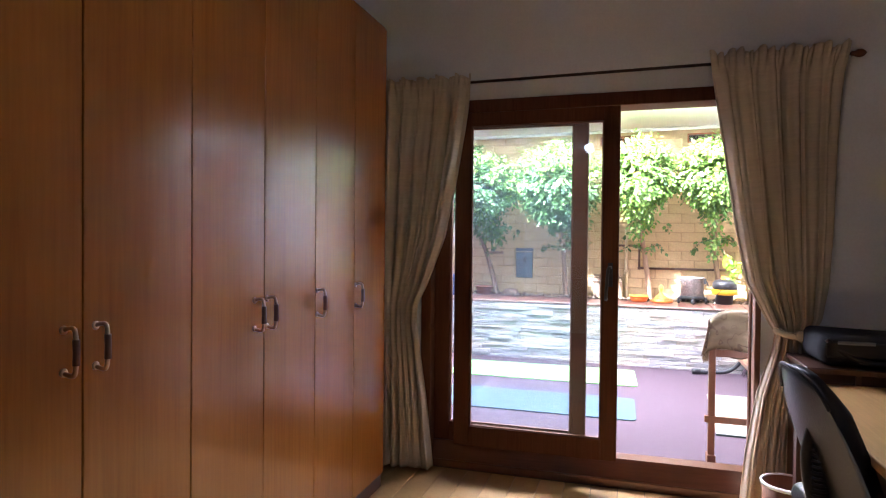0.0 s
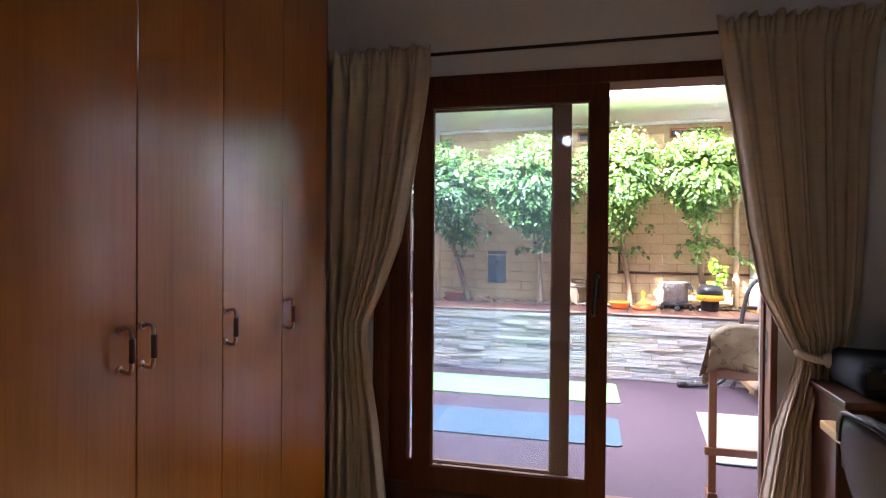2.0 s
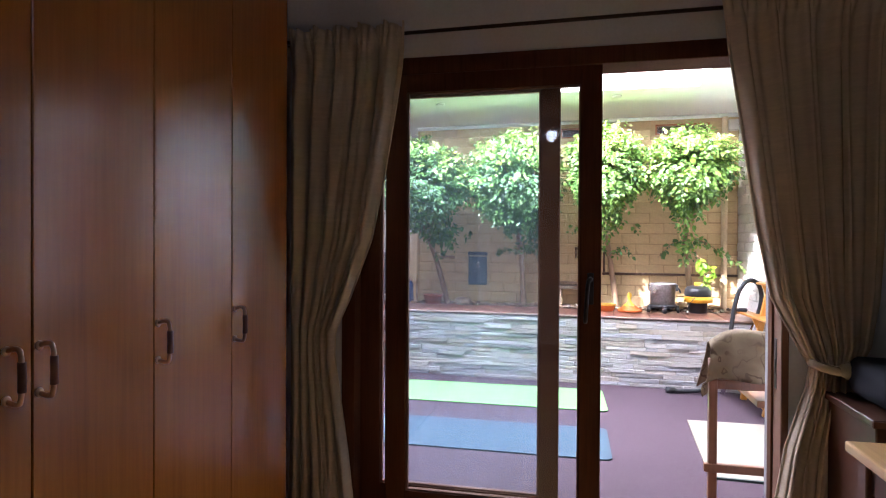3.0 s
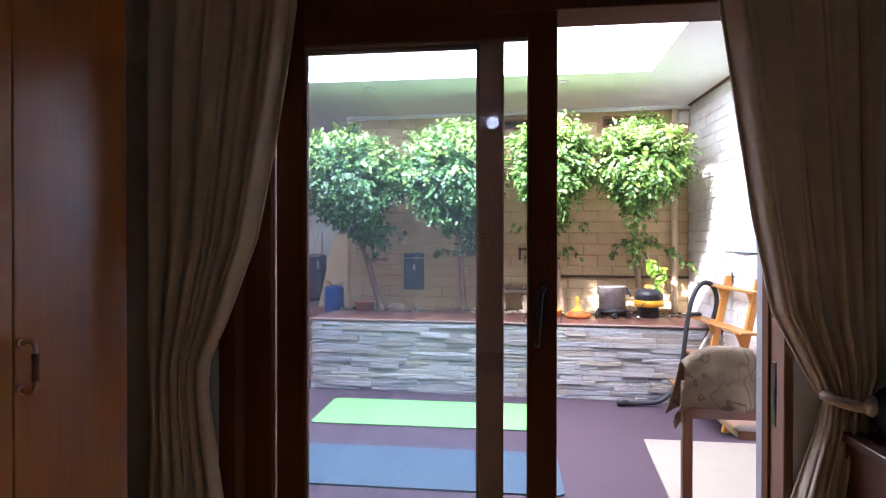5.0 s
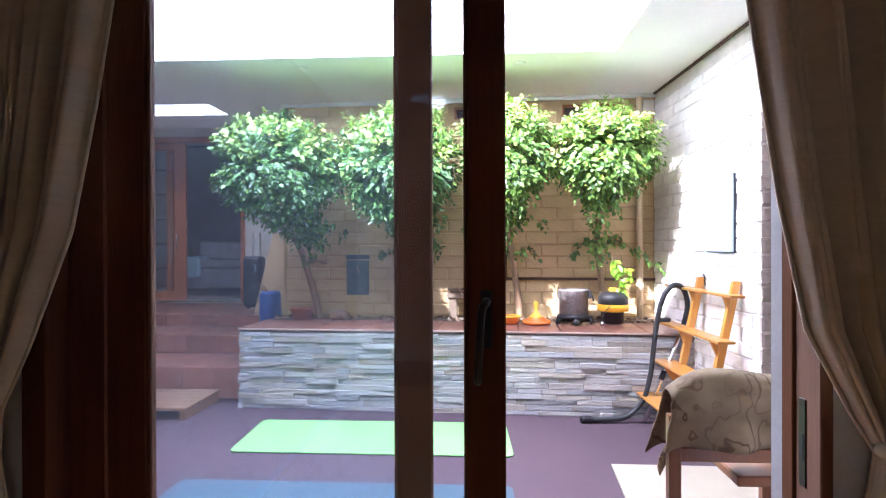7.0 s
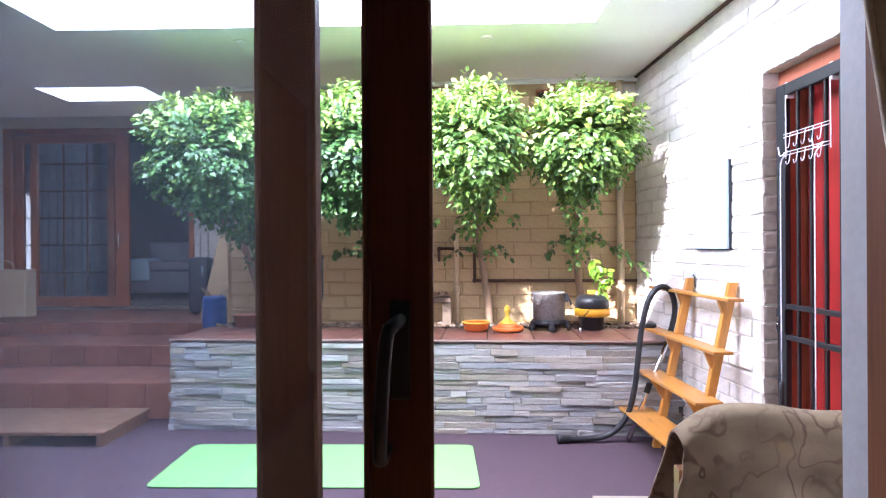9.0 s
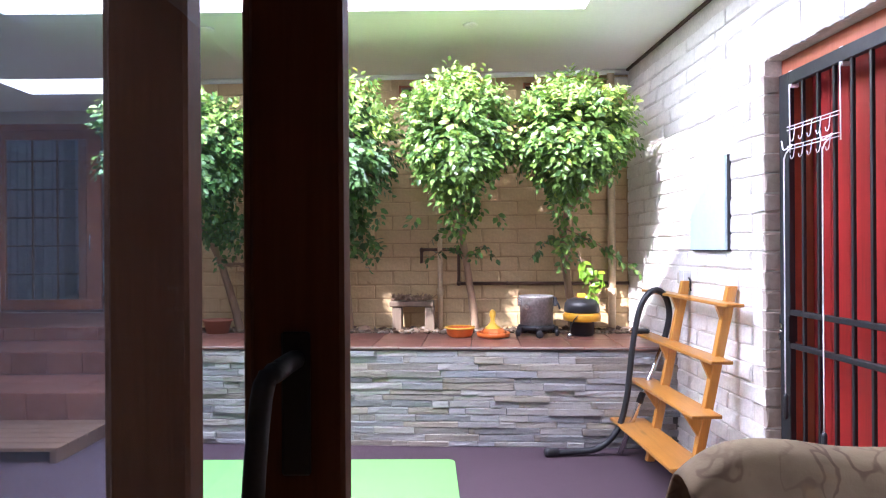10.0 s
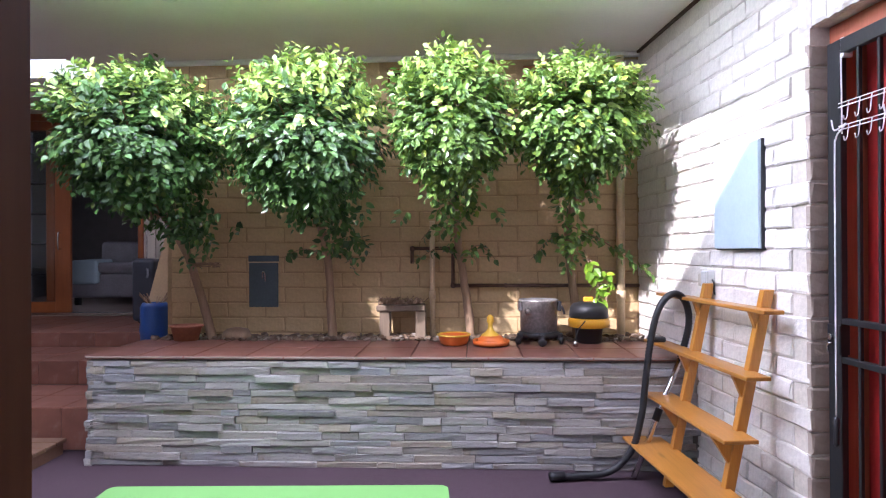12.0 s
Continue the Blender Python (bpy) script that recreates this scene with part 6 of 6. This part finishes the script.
# brick ends in the door recess, and the upright course over it
ends = [split_block("brick", 0.094, 0.03, 0.086, 0.010, 0.005, 0.0018, 0.003, M["bare"], 300 + k) for k in range(6)]
sp = []
for r in range(23):
    m = RIGHT @ pose(DU0 + 0.012, 0.05, -0.0436 + (r + 0.5) * 0.0946, 0, 0, 90)
    sp.append((m, r))
pieces("brick", ends, right_wall, sp)
up = [split_block("brick", 0.084, 0.03, 0.215, 0.014, 0.010, 0.004, 0.003, M["white"], 320 + k) for k in range(6)]
sp = []
for k in range(12):
    sp.append((RIGHT @ pose(DU0 - 0.03 + 0.0905 * k, 0.0, DZ + 0.105), k))
pieces("brick", up, right_wall, sp)

# slate pieces on the planter front and end
lens, hs = (0.11, 0.19, 0.27, 0.36, 0.47), (0.036, 0.046)
slate = [split_block("slate_piece", l - 0.002, 0.04, h - 0.002, 0.005, 0.004, 0.0045, 0.0018, M["stone"], 400 + 17 * i + 5 * j + q) for q in range(3) for j, h in enumerate(hs) for i, l in enumerate(lens)]


def slate_face(frame_, length, seed):
    rng = random.Random(seed)
    sp, z = [], 0.0
    while z < 0.63:
        j = rng.randrange(2)
        if z + hs[j] > 0.648:
            j = 0
        if z + hs[j] > 0.655:
            break
        u = 0.0
        while u < length - 0.07:
            left = length - u
            i = rng.randrange(5)
            while i and lens[i] > left + 0.01:
                i -= 1
            proud = rng.choice((0.0, 0.002, 0.005, 0.008, 0.012, 0.019))
            sp.append((frame_ @ pose(u + lens[i] / 2, -proud + 0.008, z + hs[j] / 2, 0, rng.uniform(-0.25, 0.25), rng.uniform(-0.5, 0.5)), 10 * rng.randrange(3) + j * 5 + i))
            u += lens[i]
        z += hs[j]
    return sp


END = wall_frame((-2.11, 7.75), (0, -1), (-1, 0))
front = slate_face(FRONT, planter_len, 51)
pieces("slate_piece", slate, planter, front[:300])
rest = front[300:] + slate_face(END, 0.74, 52)
joined("slate_pieces", slate, planter, rest, M["stone_rest"], "stacked grey and tan slate pieces")

# terracotta tiles
tile_top = [rough_block("tile", 0.324, 0.02, 0.334, 0.003, 0.0006, M["tile"], 500 + k) for k in range(4)]
flat = Euler((radians(-90), 0, 0)).to_matrix().to_4x4()
sp = []
for r in range(2):
    for k in range(11):
        sp.append((FRONT @ pose(0.155 + 0.330 * k, 0.155 + 0.34 * r + 0.006, 0.660) @ flat, k + r))
pieces("tile", tile_top, planter, sp)
edge = [rough_block("edge_strip", 0.60, 0.012, 0.012, 0.002, 0.001, M["grout"], 520)]
pieces("edge_strip", edge, planter, [(FRONT @ pose(0.30 + 0.608 * k, -0.008, 0.652), 0) for k in range(6)])

riser = [rough_block("tile", 0.295, 0.012, h, 0.002, 0.0005, M["tile"], 540 + i) for i, h in enumerate((0.268, 0.175, 0.12))]
tread = [rough_block("tile", 0.295, 0.010, 0.335, 0.002, 0.0005, M["tile"], 550 + i) for i in range(3)]
sp_r, sp_t = [], []
for i, (y, z0, z1) in enumerate(((7.28, 0.0, 0.28), (7.965, 0.28, 0.46), (8.646, 0.46, 0.584))):
    xr = -2.125 if i < 2 else -2.09
    for k in range(11):
        x = xr - 0.15 - 0.30 * k
        sp_r.append((pose(x, y - 0.010, (z0 + z1) / 2), i))
        rows = 2 if i < 2 else 4
        for r in range(rows):
            sp_t.append((pose(x, y - 0.01 + 0.17 + 0.34 * r, z1) @ flat, k + r))
pieces("tile", riser, steps, sp_r)
pieces("tile", tread, steps, sp_t)

# pine planks
plank = [rough_block("plank", 0.137, 0.018, 2.2, 0.0015, 0.0004, M["pine"], 570 + k) for k in range(3)]
sp = []
for k in range(27):
    x = RX0 + 0.07 + 0.14 * k
    if x < RX1:
        sp.append((pose(x, 2.345, 0.0) @ flat, k))
        sp.append((pose(x, 0.145, 0.0) @ flat, k + 1))
pieces("plank", plank, floor, sp)

# gravel and dry leaves in the bed
rng = random.Random(77)
peb = []
for k in range(6):
    bm = B()
    bmesh.ops.create_icosphere(bm, subdivisions=1, radius=0.014 + 0.003 * k)
    for v in bm.verts:
        v.co = Vector((v.co.x * rng.uniform(0.8, 1.4), v.co.y * rng.uniform(0.8, 1.2), v.co.z * rng.uniform(0.45, 0.75)))
    peb.append(mesh("pebble", bm, M["litter"]))
for k in range(4):
    bm = B()
    add_leaf(bm, Vector((0, 0, 0)), Vector((1, 0, 0.1)), 0.06, rng)
    peb.append(mesh("dry_leaf", bm, M["litter"]))
sp = []
for k in range(1700):
    u = rng.uniform(0.05, 3.58)
    y = rng.uniform(0.70, 0.93) if rng.random() < 0.85 else rng.uniform(0.62, 0.72)
    low = 0.665 if y < 0.73 else 0.625 + 0.04 * abs(noise.noise(Vector((u * 4, y * 4, 0)))) + rng.uniform(0, 0.03)
    sp.append((FRONT @ pose(u, y, low, rng.uniform(-25, 25), rng.uniform(-25, 25), rng.uniform(0, 360)), rng.randrange(10)))
joined("gravel", peb, bed, sp, M["litter"], "grey gravel and dry brown leaves in the bed")
for me in peb:
    bpy.data.meshes.remove(me)
